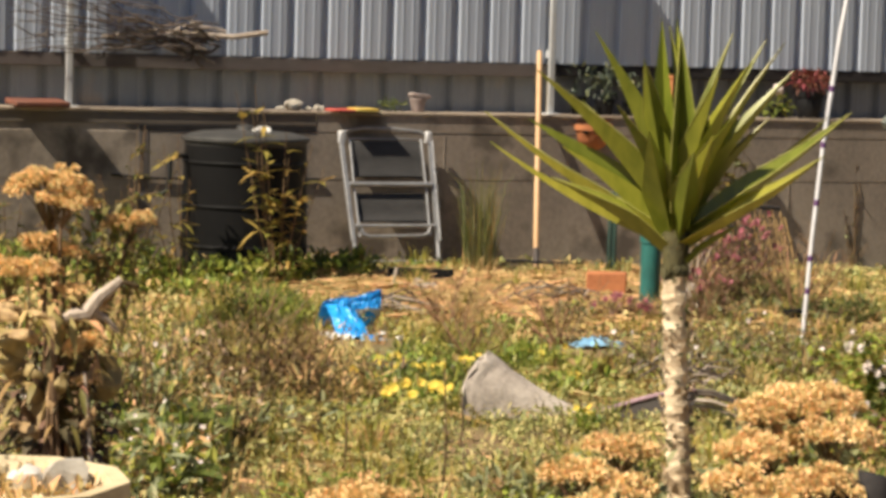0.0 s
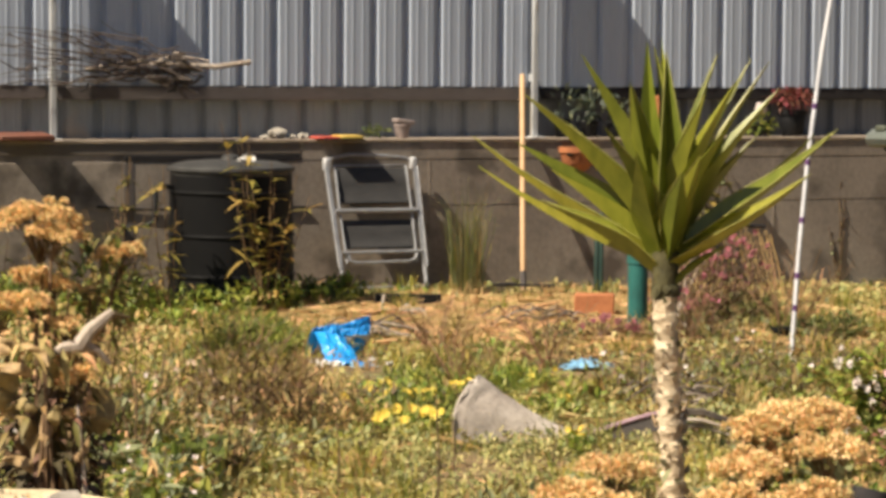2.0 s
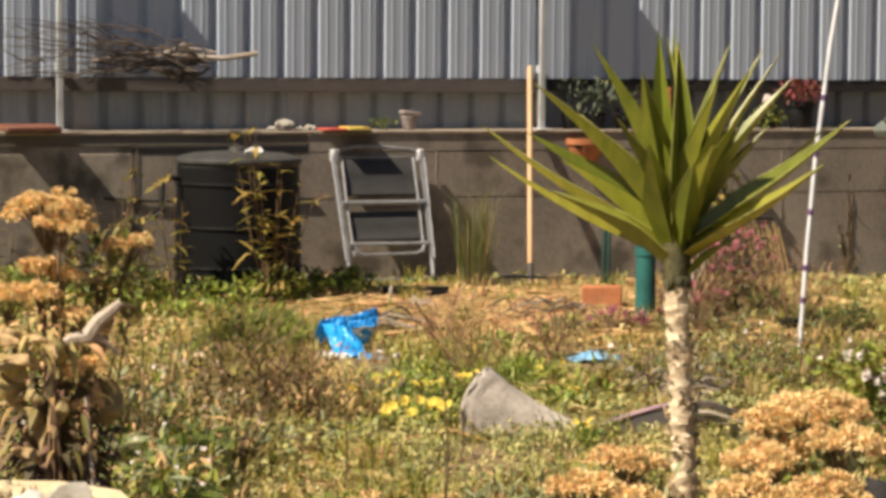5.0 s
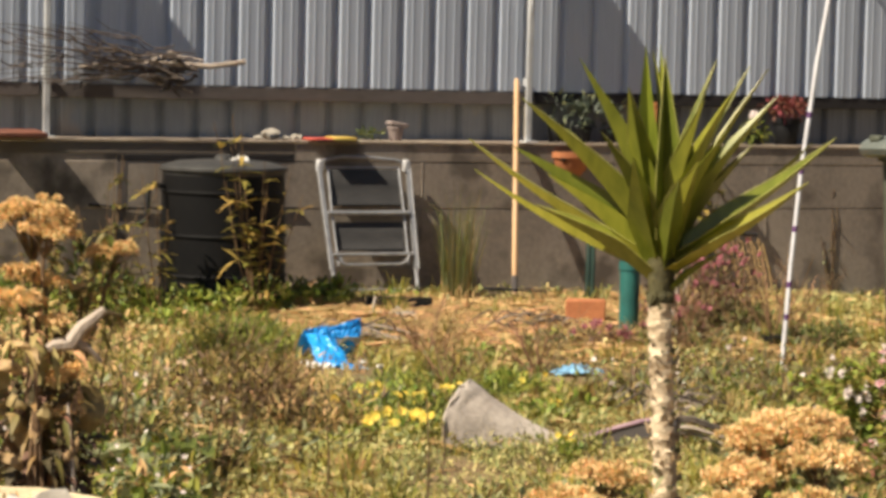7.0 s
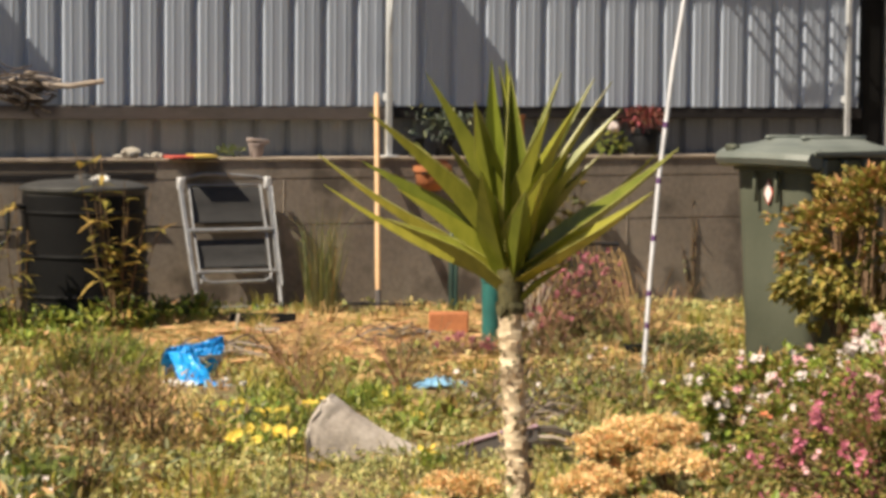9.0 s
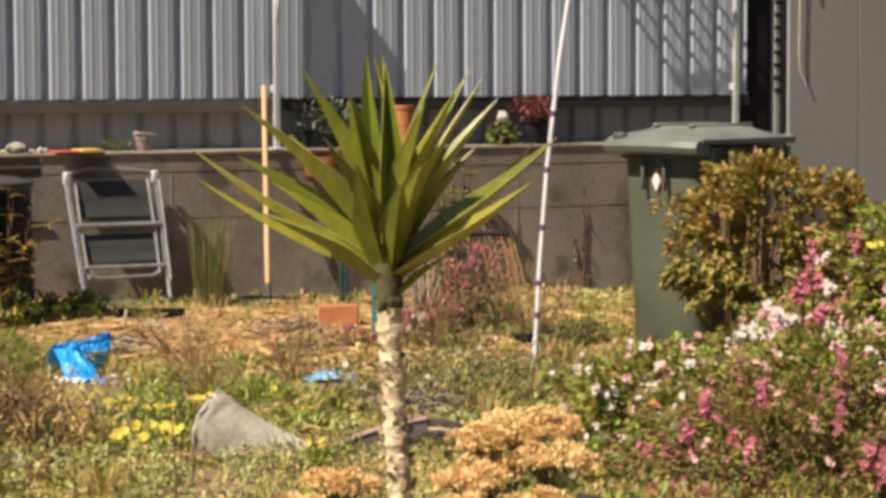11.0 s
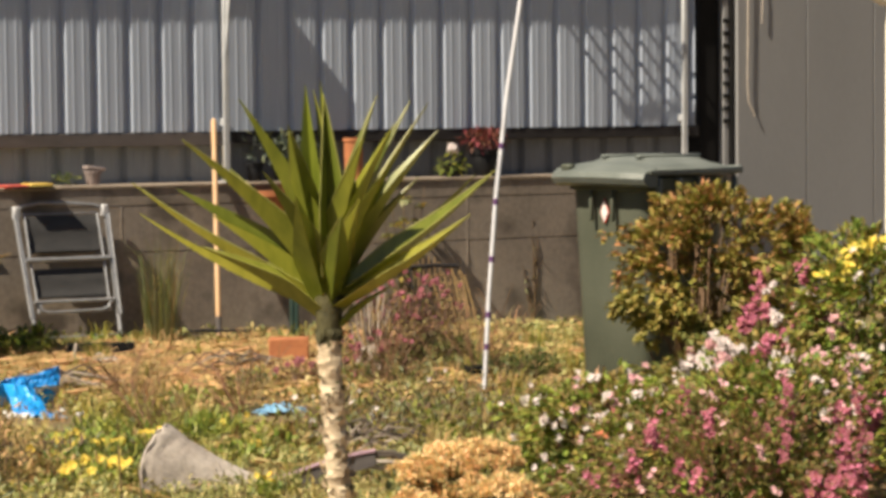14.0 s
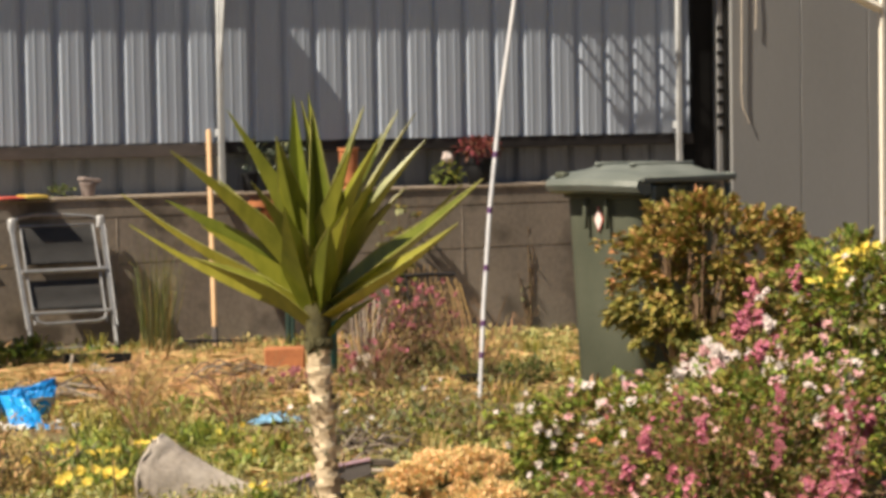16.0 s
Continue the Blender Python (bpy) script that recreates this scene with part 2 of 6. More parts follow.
SPENT = paint("spent_flower_stalks", (0.42, 0.19, 0.13), (0.27, 0.12, 0.08), 0.7, 8, 60, 0, thin=0.3, island=True, vary=0.4)
PLANTER = paint("mossy_terracotta", (0.33, 0.15, 0.075), (0.17, 0.09, 0.05), 0.9, 9, 80, 0.4)
BUSH = paint("dusty_green_leaves", (0.26, 0.27, 0.065), (0.14, 0.16, 0.035), 0.55, 8, 60, 0, thin=0.3, island=True, vary=0.5)
GREYPOT = paint("grey_pink_stone", (0.34, 0.27, 0.25), (0.2, 0.16, 0.15), 0.9, 12, 80, 0.3)
ZINC_DARK = paint("zinc_sheet_darker", (0.20, 0.215, 0.235), (0.13, 0.14, 0.155), 0.6, 3.0, 40, 0.08, 0.2, stretch=(1, 1, 0.3), mix=1.0)
MAUVEFL = paint("mauve_petals", (0.44, 0.145, 0.155), (0.30, 0.09, 0.10), 0.6, 8, 60, 0, thin=0.3, island=True, vary=0.4)
REDTWIG = paint("reddish_dry_twigs", (0.30, 0.18, 0.09), (0.18, 0.10, 0.05), 0.8, 14, 90, 0, island=True, vary=0.4)
for m, gloss in ((BLACK, 0.2), (MESH, 0.2), (BINGREEN, 0.2), (BINLID, 0.2), (BARREL, 0.14), (DARK, 0.08), (RAIL, 0.15)):
    m.node_tree.nodes["Principled BSDF"].inputs["Specular IOR Level"].default_value = gloss

# ---- mesh helpers ----


class Geo:
    """Vertices and faces of one part."""

    def __init__(self):
        self.v, self.f = [], []

    def add(self, v, f):
        k = len(self.v)
        self.v += [tuple(p) for p in v]
        self.f += [tuple(i + k for i in q) for q in f]
        return self

    def box(self, x0, x1, y0, y1, z0, z1, bev=0.0, m=None):
        bm = bmesh.new()
        bmesh.ops.create_cube(bm, size=1, matrix=Matrix.Translation(((x0 + x1) / 2, (y0 + y1) / 2, (z0 + z1) / 2)) @ Matrix.Diagonal((x1 - x0, y1 - y0, z1 - z0, 1)))
        if bev:
            bmesh.ops.bevel(bm, geom=bm.edges[:], offset=bev, segments=1, affect="EDGES", profile=0.5)
        bm.verts.ensure_lookup_table()
        vs = [(m @ p.co if m else p.co) for p in bm.verts]
        self.add(vs, [[p.index for p in f.verts] for f in bm.faces])
        bm.free()
        return self

    def tube(self, path, radii, n=8, cap=True):
        path = [Vector(p) for p in path]
        radii = [radii] * len(path) if isinstance(radii, (int, float)) else radii
        v, f, side = [], [], None
        for i, p in enumerate(path):
            d = (path[min(i + 1, len(path) - 1)] - path[max(i - 1, 0)])
            d = d.normalized() if d.length > 1e-9 else Vector((0, 0, 1))
            if side is None:
                side = d.cross(Vector((0, 0, 1)) if abs(d.z) < 0.9 else Vector((1, 0, 0)))
            side = (side - d * side.dot(d)).normalized()
            up = d.cross(side)
            v += [p + (side * math.cos(a) + up * math.sin(a)) * radii[i] for a in (2 * math.pi * j / n for j in range(n))]
        for i in range(len(path) - 1):
            f += [(i * n + j, i * n + (j + 1) % n, (i + 1) * n + (j + 1) % n, (i + 1) * n + j) for j in range(n)]
        if cap:
            f += [tuple(reversed(range(n))), tuple(range((len(path) - 1) * n, len(path) * n))]
        return self.add(v, f)

    def lathe(self, prof, n=24, centre=(0, 0, 0), close=False):
        """A turned body: prof is a list of (radius, height)."""
        v, f = [], []
        for r, z in prof:
            v += [(centre[0] + r * math.cos(2 * math.pi * j / n), centre[1] + r * math.sin(2 * math.pi * j / n), centre[2] + z) for j in range(n)]
        for i in range(len(prof) - 1):
            f += [(i * n + j, i * n + (j + 1) % n, (i + 1) * n + (j + 1) % n, (i + 1) * n + j) for j in range(n)]
        if close:
            f += [tuple(reversed(range(n))), tuple(range((len(prof) - 1) * n, len(prof) * n))]
        return self.add(v, f)

    def leaf(self, at, way, up, length, width, droop=0.0, rows=2):
        """A pointed leaf, folded along its middle."""
        way, up = Vector(way).normalized(), Vector(up)
        side = way.cross(up)
        side = side.normalized() if side.length > 1e-6 else Vector((1, 0, 0))
        up = side.cross(way)
        at = Vector(at)
        v, f = [at], []
        for i in range(1, rows + 1):
            s = i / (rows + 1)
            c = at + way * length * s - Vector((0, 0, droop * length * s * s))
            w = width * 0.5 * math.sin(math.pi * min(1.0, s * 0.85 + 0.12))
            v += [c + side * w + up * w * 0.35, c, c - side * w + up * w * 0.35]
        v.append(at + way * length - Vector((0, 0, droop * length)))
        f += [(0, 1, 2), (0, 2, 3)]
        for i in range(rows - 1):
            a = 1 + 3 * i
            f += [(a, a + 3, a + 4, a + 1), (a + 1, a + 4, a + 5, a + 2)]
        a, e = 1 + 3 * (rows - 1), len(v) - 1
        f += [(a, e, a + 1), (a + 1, e, a + 2)]
        return self.add(v, f)

    def blade(self, at, way, length, width, bend=0.5):
        """A grass blade: three points wide at the foot, one at the tip."""
        at, way = Vector(at), Vector(way)
        a = random.uniform(0, math.pi)
        s = Vector((math.cos(a), math.sin(a), 0)) * width * 0.5
        mid = at + Vector((way.x * 0.35 * bend, way.y * 0.35 * bend, 0.6)) * length
        tip = at + Vector((way.x * bend, way.y * bend, 1 - 0.35 * bend)) * length
        return self.add([at + s, at - s, mid + s * 0.7, mid - s * 0.7, tip], [(0, 1, 3, 2), (2, 3, 4)])

    def blob(self, c, r, rough=0.2, n=2, seed=0.0, flat=1.0):
        bm = bmesh.new()
        bmesh.ops.create_icosphere(bm, subdivisions=n, radius=1)
        vs = [Vector(c) + Vector((p.co.x * r, p.co.y * r, p.co.z * r * flat)) * (1 + rough * noise.noise(p.co * 1.7 + Vector((seed, seed * 2.1, 0)))) for p in bm.verts]
        self.add(vs, [[q.index for q in f.verts] for f in bm.faces])
        bm.free()
        return self

    def mesh(self, name):
        """The mesh as Blender keeps it."""
        m = bpy.data.meshes.new(name)
        m.from_pydata(self.v, [], self.f)
        m.validate()
        m.update()
        return m


def part(name, geo, material, parent=None, label="", smooth=True, at=None):
    me = geo.mesh(name)
    me.materials.append(material)
    if smooth:
        me.polygons.foreach_set("use_smooth", [True] * len(me.polygons))
        me.set_sharp_from_angle(angle=radians(38))
    ob = new(name, me)
    if parent:
        ob.parent = parent
    if at:
        ob.matrix_basis = at
    return tagged(ob, label)


def thing(name, at, label, category, group="", kind=""):
    ob = new(name)
    ob.empty_display_size = 0.05
    ob.matrix_basis = at if isinstance(at, Matrix) else Matrix.Translation(at)
    return tagged(ob, label, category, group, kind)


def rnd(a, b):
    return random.uniform(a, b)


def ball(r=1.0):
    while True:
        p = Vector((rnd(-1, 1), rnd(-1, 1), rnd(-1, 1)))
        if 0.05 < p.length < 1:
            return p * r


def height(x, y):
    """The lie of the yard: nearly flat, with soft bumps, falling a little to the east along the wall."""
    edge = min(1.0, max(0.0, (-0.2 - y) / 0.5))
    return (0.035 * noise.noise(Vector((x * 0.9, y * 0.9, 0))) + 0.018 * noise.noise(Vector((x * 3.1, y * 3.1, 5)))) * edge - 0.02 * max(-1.0, min(2.5, x)) - 0.005

# ---- ground, wall, fence ----


def ground():
    g = Geo()
    xs = [-400, -60, -20, -9] + [-7 + 0.11 * i for i in range(118)] + [9, 20, 60, 400]
    ys = [-400, -60, -25, -15] + [-13 + 0.11 * i for i in range(122)] + [4, 20, 60, 400]
    for y in ys:
        g.v += [(x, y, height(x, y) if y > -14 and abs(x) < 8 else -0.01) for x in xs]
    n = len(xs)
    g.f += [(j * n + i, j * n + i + 1, (j + 1) * n + i + 1, (j + 1) * n + i) for j in range(len(ys) - 1) for i in range(n - 1)]
    tagged(part("ground", g, SOIL), "dry yard soil with patchy weeds and straw", "ground", kind="structure")


ground()


def rib_sheet(x0, x1, z0, z1, y, rib=0.030, first=0.0, pitch=0.19):
    """Trapezoidal steel sheet: broad pans with narrow grooves and two small swages in each pan."""
    k = pitch / 0.19
    prof = [(0.0, 0), (0.030, 0), (0.035, -0.0018), (0.045, -0.0018), (0.050, 0), (0.088, 0), (0.093, -0.0018), (0.103, -0.0018), (0.108, 0),
            (0.130, 0), (0.138, rib), (0.166, rib), (0.1899, 0.0)]
    pts = []
    i = math.floor((x0 - first) / pitch)
    while first + i * pitch < x1:
        pts += [(first + i * pitch + a * k, y + b) for a, b in prof if x0 <= first + i * pitch + a * k <= x1]
        i += 1
    g = Geo()
    for px, py in pts:
        g.v += [(px, py, z0), (px, py, z1), (px, py + 0.002, z1), (px, py + 0.002, z0)]
    for i in range(len(pts) - 1):
        a, b = 4 * i, 4 * i + 4
        g.f += [(a, b, b + 1, a + 1), (a + 3, a + 2, b + 2, b + 3), (a + 1, b + 1, b + 2, a + 2), (a, a + 3, b + 3, b)]
    return g


FENCE_TOP = 2.26
fence = thing("fence", (0, 0, 0), "grey corrugated steel fence on a concrete wall", "fence", kind="structure")
for a, b, y, first, pitch in ((-7.98, -2.60, 0.0, -0.190, 0.1831), (-2.72, 0.03, 0.003, -0.190, 0.1831), (0.0, 3.07, 0.0, 0.008, 0.19)):
    part("sheet", rib_sheet(a, b, 1.07, FENCE_TOP, y, first=first, pitch=pitch), ZINC, fence, smooth=False)
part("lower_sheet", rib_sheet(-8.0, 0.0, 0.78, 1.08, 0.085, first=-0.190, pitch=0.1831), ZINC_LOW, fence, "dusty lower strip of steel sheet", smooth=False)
# right of x = 0 the strip has a darker tone
part("lower_sheet", rib_sheet(0.0, 3.07, 0.78, 1.08, 0.085, first=0.008), ZINC_DARK, fence, "darker strip of steel sheet", smooth=False)
for a, b, z0, z1 in ((-8, -2.70, 1.0, 1.068), (-2.66, -0.03, 0.995, 1.066), (0.02, 2.93, 1.005, 1.072), (2.97, 3.08, 1.005, 1.072)):
    part("bottom_rail", Geo().box(a, b, 0.004, 0.05, z0, z1, 0.004), RAIL_BROWN if b < 0 else RAIL, fence, "weathered bottom rail")
part("top_rail", Geo().box(-8, 3.08, -0.093, 0.05, FENCE_TOP - 0.05, FENCE_TOP + 0.01, 0.006), RAIL, fence)
for i, x in enumerate((-5.35, -2.68, -0.045, 2.935)):
    z = 0.80
    g = Geo().box(x - 0.016, x + 0.016, -0.068, -0.040, z + 0.07 * (i == 3), FENCE_TOP, 0.005)
    g.box(x - 0.014, x + 0.014, -0.041, -0.003, 1.10, 1.14).box(x - 0.014, x + 0.014, -0.041, -0.003, 2.0, 2.04)
    post = part("post", g, GALV, fence, "galvanised steel fence post")
    part("foot_plate", Geo().box(x - 0.04, x + 0.04, -0.10, -0.01, z - 0.004, z + 0.006, 0.002), GALV, post)
    if i < 3:
        # added bracket under the top rail, widening upwards, to cast the broad shadow
        sides = [(-0.069, 1.48), (-0.069, FENCE_TOP - 0.06), (-0.163, FENCE_TOP - 0.06), (-0.163, 2.0)]
        part("shadow_gusset", Geo().add([(x - 0.004, y, q) for y, q in sides] + [(x + 0.004, y, q) for y, q in sides],
                                 [(0, 1, 2, 3), (7, 6, 5, 4), (0, 4, 5, 1), (1, 5, 6, 2), (2, 6, 7, 3), (3, 7, 4, 0)]), GALV, post, smooth=False)

wall = Geo()
wall.box(-8.0, 3.2, -0.20, 0.16, -0.5, 0.735, 0.006)
wall = tagged(part("wall_north", wall, CONCRETE), "low stained concrete retaining wall", "wall", kind="structure")
part("coping", Geo().box(-8.0, 3.2, -0.214, 0.15, 0.784, 0.80, 0.005), LEDGE, wall, "weathered concrete ledge")
part("fascia", Geo().box(-1.42, 3.2, -0.206, -0.19, 0.692, 0.783, 0.003), CONCRETE, wall)
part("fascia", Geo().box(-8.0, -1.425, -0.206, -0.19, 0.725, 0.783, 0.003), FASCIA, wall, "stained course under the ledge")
part("dark_strip", Geo().box(-2.36, -1.43, -0.2075, -0.19, 0.692, 0.722, 0.002), RAIL, wall, "dark strip under the ledge")
part("form_face", Geo().box(-7.99, 3.19, -0.2045, -0.199, 0.4505, 0.689, 0.002), CONCRETE, wall)
part("form_face", Geo().box(-7.99, 3.19, -0.2035, -0.199, -0.3, 0.4455, 0.002), CONCRETE, wall)
# the leftmost is a broad brown band, the others thin concrete joints
for x in (-2.36, -0.72, 1.35):
    part("joint_strip", Geo().box(x, x + 0.05 if x < -2 else x + 0.006, -0.2065, -0.199, 0.1, 0.688, 0.001), CONCRETE if x > -2 else RAIL_BROWN, wall)
part("cable", Geo().tube([(-2.5, -0.212, 0.47), (-2.25, -0.214, 0.452), (-1.8, -0.214, 0.458), (-1.4, -0.213, 0.452)], 0.006, 6), DARK, wall, "thin dark cable along the wall")

# shed beyond the fence's end
shed = thing("shed", (3.24, 0.0, 0), "grey flat-panelled shed wall beyond the fence", "shed", kind="structure")
for i in range(5):
    part("panel", Geo().box(0.085 + 0.523 * i, 0.602 + 0.523 * i, -0.05, 0.16, -0.4, 3.2, 0.003), GREYWALL, shed)
part("backing", Geo().box(0.08, 2.9, 0.163, 0.25, -0.4, 3.2), DARK, shed)
part("corner_trim", Geo().box(0.004, 0.042, -0.02, 0.20, -0.4, 3.2, 0.004), GREYWALL, shed)
part("dark_post", Geo().box(-0.14, 0.0, 0.02, 0.16, -0.4, 3.0, 0.004), DARK, shed, "dark painted gate post")
part("downpipe", Geo().tube([(0.062, -0.02, -0.3), (0.062, -0.02, 3.0)], 0.013, 10), DARK, shed)
# evenly spaced thin dark bars across the corner trim
for i in range(9):
    z = 1.08 + 0.075 * i
    part("trim_bar", Geo().box(-0.004, 0.046, -0.026, -0.021, z, z + 0.028, 0.003), DARK, shed)
part("gap_board", Geo().box(-0.2, 0.10, 0.20, 0.26, -0.4, 3.0), ZINC_LOW, shed)

verandah_post = thing("veranda_post", (3.838, -0.83, -0.06), "slim cream-painted steel post by the shed", "post")
part("shaft", Geo().box(-0.015, 0.015, -0.015, 0.015, 0, 2.6, 0.004), CREAMPOST, verandah_post)
part("brace", Geo().tube([(-0.02, 0, 1.84), (-0.34, 0.02, 1.97), (-0.9, 0.05, 2.2)], 0.03, 6), CREAMPOST, verandah_post)
part("base_plate", Geo().box(-0.07, 0.07, -0.07, 0.07, 0, 0.012, 0.003), CREAMPOST, verandah_post)

cord = thing("cord", (3.395, -0.065, 1.12), "pale frayed cord hanging on the shed", "cord")
part("strand", Geo().tube([(0.045, 0, 0.0), (0.03, 0, 0.04), (0.0, 0, 0.09), (-0.01, 0, 0.2), (-0.005, 0, 0.45), (0.0, 0, 0.9)], 0.004, 6), CORD, cord)
part("end", Geo().tube([(0.10, 0, 0.56), (0.105, 0, 0.7), (0.09, 0, 0.9)], 0.0035, 6), CORD, cord)

# unseen rod frame, added only to throw slanted thin shadows on the fence
airer = thing("shadow_rods", (2.06, 0, 2.15), "unseen steel rods above the fence, added to cast slanted shadows", "clothes airer", kind="structure")
for i in range(7):
    part("rod", Geo().tube([(-0.36 + 0.105 * i, 0.02, 0.04), (-0.36 + 0.11 * i, -0.19, 0.07)], 0.012, 6), GALV, airer)
for y, z in ((-0.183, 0.07), (-0.085, 0.056)):
    part("bar", Geo().tube([(-0.40, y, z), (0.32, y, z)], 0.011, 6), GALV, airer)

# ---- yucca ----


def yucca():
    base = Vector((-3.915, -8.90, 0))
    right, ahead = Vector((0.88, -0.47, 0)), Vector((0.47, 0.88, 0))
    t = thing("yucca", base, "young yucca with sword leaves on a pale scarred trunk", "yucca")
    g, rings = Geo(), 220
    path, rad = [], []
    for i in range(rings):
        z = -0.03 + 0.850 * i / (rings - 1)
        lean = float(np.interp(z, (0, 0.53, 0.675, 0.80, 0.88), (0.03, 0.007, -0.003, -0.010, -0.009)))
        path.append(right * lean + Vector((0, 0, z)))
        rad.append(0.0178 + 0.002 * noise.noise(Vector((z * 40, 0, 0))) + 0.006 * max(0, 0.1 - z) * 10)
    g.tube(path, rad, 14)
    # stacked leaf scars: each swells upwards and ends in a lip, at uneven heights round the trunk
    for k in range(rings * 14):
        c = path[k // 14]
        d = Vector(g.v[k]) - c
        rise = c.z / 0.026 + 1.3 * noise.noise(Vector((d.x * 55, d.y * 55, c.z * 9)))
        g.v[k] = tuple(c + d * (1 + 0.26 * ((rise % 1.0) - 0.45)))
    part("trunk", g, BARK, t)
    g = Geo()
    for i in range(70):
        z, a = rnd(0.25, 0.77), rnd(0, 6.28)
        c = path[min(rings - 1, int((z + 0.03) / 0.850 * (rings - 1)))] + Vector((math.cos(a), math.sin(a), 0)) * 0.0195
        g.leaf(c, Vector((math.cos(a) * 0.5, math.sin(a) * 0.5, 1)), Vector((math.cos(a), math.sin(a), 0)), rnd(0.012, 0.022), rnd(0.012, 0.022))
    tagged(part("leaf_scar", g, BARK, t), kind="stuff")
    g = Geo()
    for i in range(90):
        z, a = rnd(0.2, 0.78), rnd(0, 6.28)
        c = path[min(rings - 1, int((z + 0.03) / 0.850 * (rings - 1)))] + Vector((math.cos(a), math.sin(a), 0)) * 0.0205
        g.leaf(c, Vector((-math.sin(a), math.cos(a), rnd(-0.3, 0.3))), Vector((math.cos(a), math.sin(a), 0)), rnd(0.008, 0.018), rnd(0.004, 0.009))
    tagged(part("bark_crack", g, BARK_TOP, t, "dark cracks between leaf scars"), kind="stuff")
    top = path[-1]
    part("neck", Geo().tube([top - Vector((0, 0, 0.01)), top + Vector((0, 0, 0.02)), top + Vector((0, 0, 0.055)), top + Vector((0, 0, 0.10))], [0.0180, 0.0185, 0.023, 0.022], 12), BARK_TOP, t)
    for i in range(22):
        a = 6.283 * i / 22 + rnd(-0.1, 0.1)
        d = Vector((math.cos(a), math.sin(a), 0))
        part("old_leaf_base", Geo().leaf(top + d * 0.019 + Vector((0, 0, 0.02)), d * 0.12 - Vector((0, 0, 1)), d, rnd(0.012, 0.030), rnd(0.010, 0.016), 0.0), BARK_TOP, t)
    crown = right * -0.009 + Vector((0, 0, 0.893))
    # sideways reach, rise, reach away from the viewer's side, width, all in centimetres
    blades = ((-30.8, 17.0, 8, 2.5), (-30.2, 12.1, 12, 2.0), (-19.5, 7.4, -1, 3.8), (-23.5, 16.1, 4, 4.4), (-22.0, 23.8, -4, 4.0), (-13.2, 29.9, -5, 4.6),
              (-5.7, 25.8, -8, 4.4), (-3.4, 32.2, 2, 3.6), (-0.4, 30.4, -4, 3.8), (-2.2, 31.2, 6, 3.2), (7.6, 30.2, 4, 3.0), (10.3, 26.0, -5, 4.1),
              (12.9, 29.4, 10, 2.0), (17.2, 24.9, 4, 3.8), (25.7, 18.8, -4, 3.4), (22.9, 17.8, 8, 2.8), (21.6, 12.2, -8, 3.4), (9.6, 1.2, -2, 1.5),
              (2.2, 12.5, -14, 4.0), (-4.6, 15.5, -12, 4.0), (5.0, 15.0, -11, 4.0), (-10.0, 4.2, 12, 3.0),
              (-9.5, 24, 9, 3.6), (14.0, 17.5, 8, 3.4), (-15.5, 19.0, 8, 3.4), (-1.2, 32.6, 9, 2.6), (5.5, 24.0, -9, 3.6), (9.5, 20.0, -9, 3.8), (-9.5, 19.0, -10, 4.0), (-18.0, 12.0, 3, 3.6), (18.5, 9.0, 4, 3.2), (15.6, 29.0, 6, 2.2))
    for k, (dx, up, dy, wide) in enumerate(blades):
        tip = right * dx * 0.01 + ahead * dy * 0.01 + Vector((0, 0, up * 0.01))
        out = Vector((tip.x, tip.y, 0))
        low = max(0.0, 1 - up / 24)
        start = out.normalized() * 0.013 + Vector((0, 0, 0.004 - 0.066 * low))
        d = tip - start
        L = d.length
        d.normalize()
        side = d.cross(Vector((0, 0, 1)))
        side = side.normalized() if side.length > 0.15 else right
        twist = Matrix.Rotation(0.22 + 0.42 * math.sin(2.4 * k), 3, d)
        side = twist @ side
        nrm = side.cross(d)
        n, g, edge = 12, Geo(), Geo()
        rows = []
        for i in range(n + 1):
            s = i / n
            w = wide * 0.0128 * 0.5 * (0.62 + 1.05 * s if s < 0.36 else 1 - ((s - 0.36) / 0.64) ** 1.12 + 0.004)
            c = start + d * L * s + nrm * (-0.035 if k in (0, 1, 14, 15, 16) else 0.03) * L * math.sin(math.pi * s)
            fold = w * (1.25 - 0.45 * s)
            rows.append((c, w, fold))
        for c, w, fold in rows:
            g.v += [c + side * w + nrm * fold, c + side * w * 0.5 + nrm * fold * 0.44, c - nrm * 0.0012, c - side * w * 0.5 + nrm * fold * 0.44, c - side * w + nrm * fold]
        for i in range(n):
            for j in range(4):
                a = 5 * i + j
                g.f.append((a, a + 1, a + 6, a + 5))
        leaf = part("leaf", g, YUCCA, t, at=Matrix.Translation(crown))
        if k % 2 == 0:
            for sgn in (1, -1):
                edge.tube([c + side * w * sgn + nrm * fold for c, w, fold in rows[1:]], [0.0009] * (n - 1) + [0.0003], 4)
            part("margin", edge, YUCCA_EDGE, leaf, "thin pale leaf margin")


yucca()


# ---- things along the wall ----


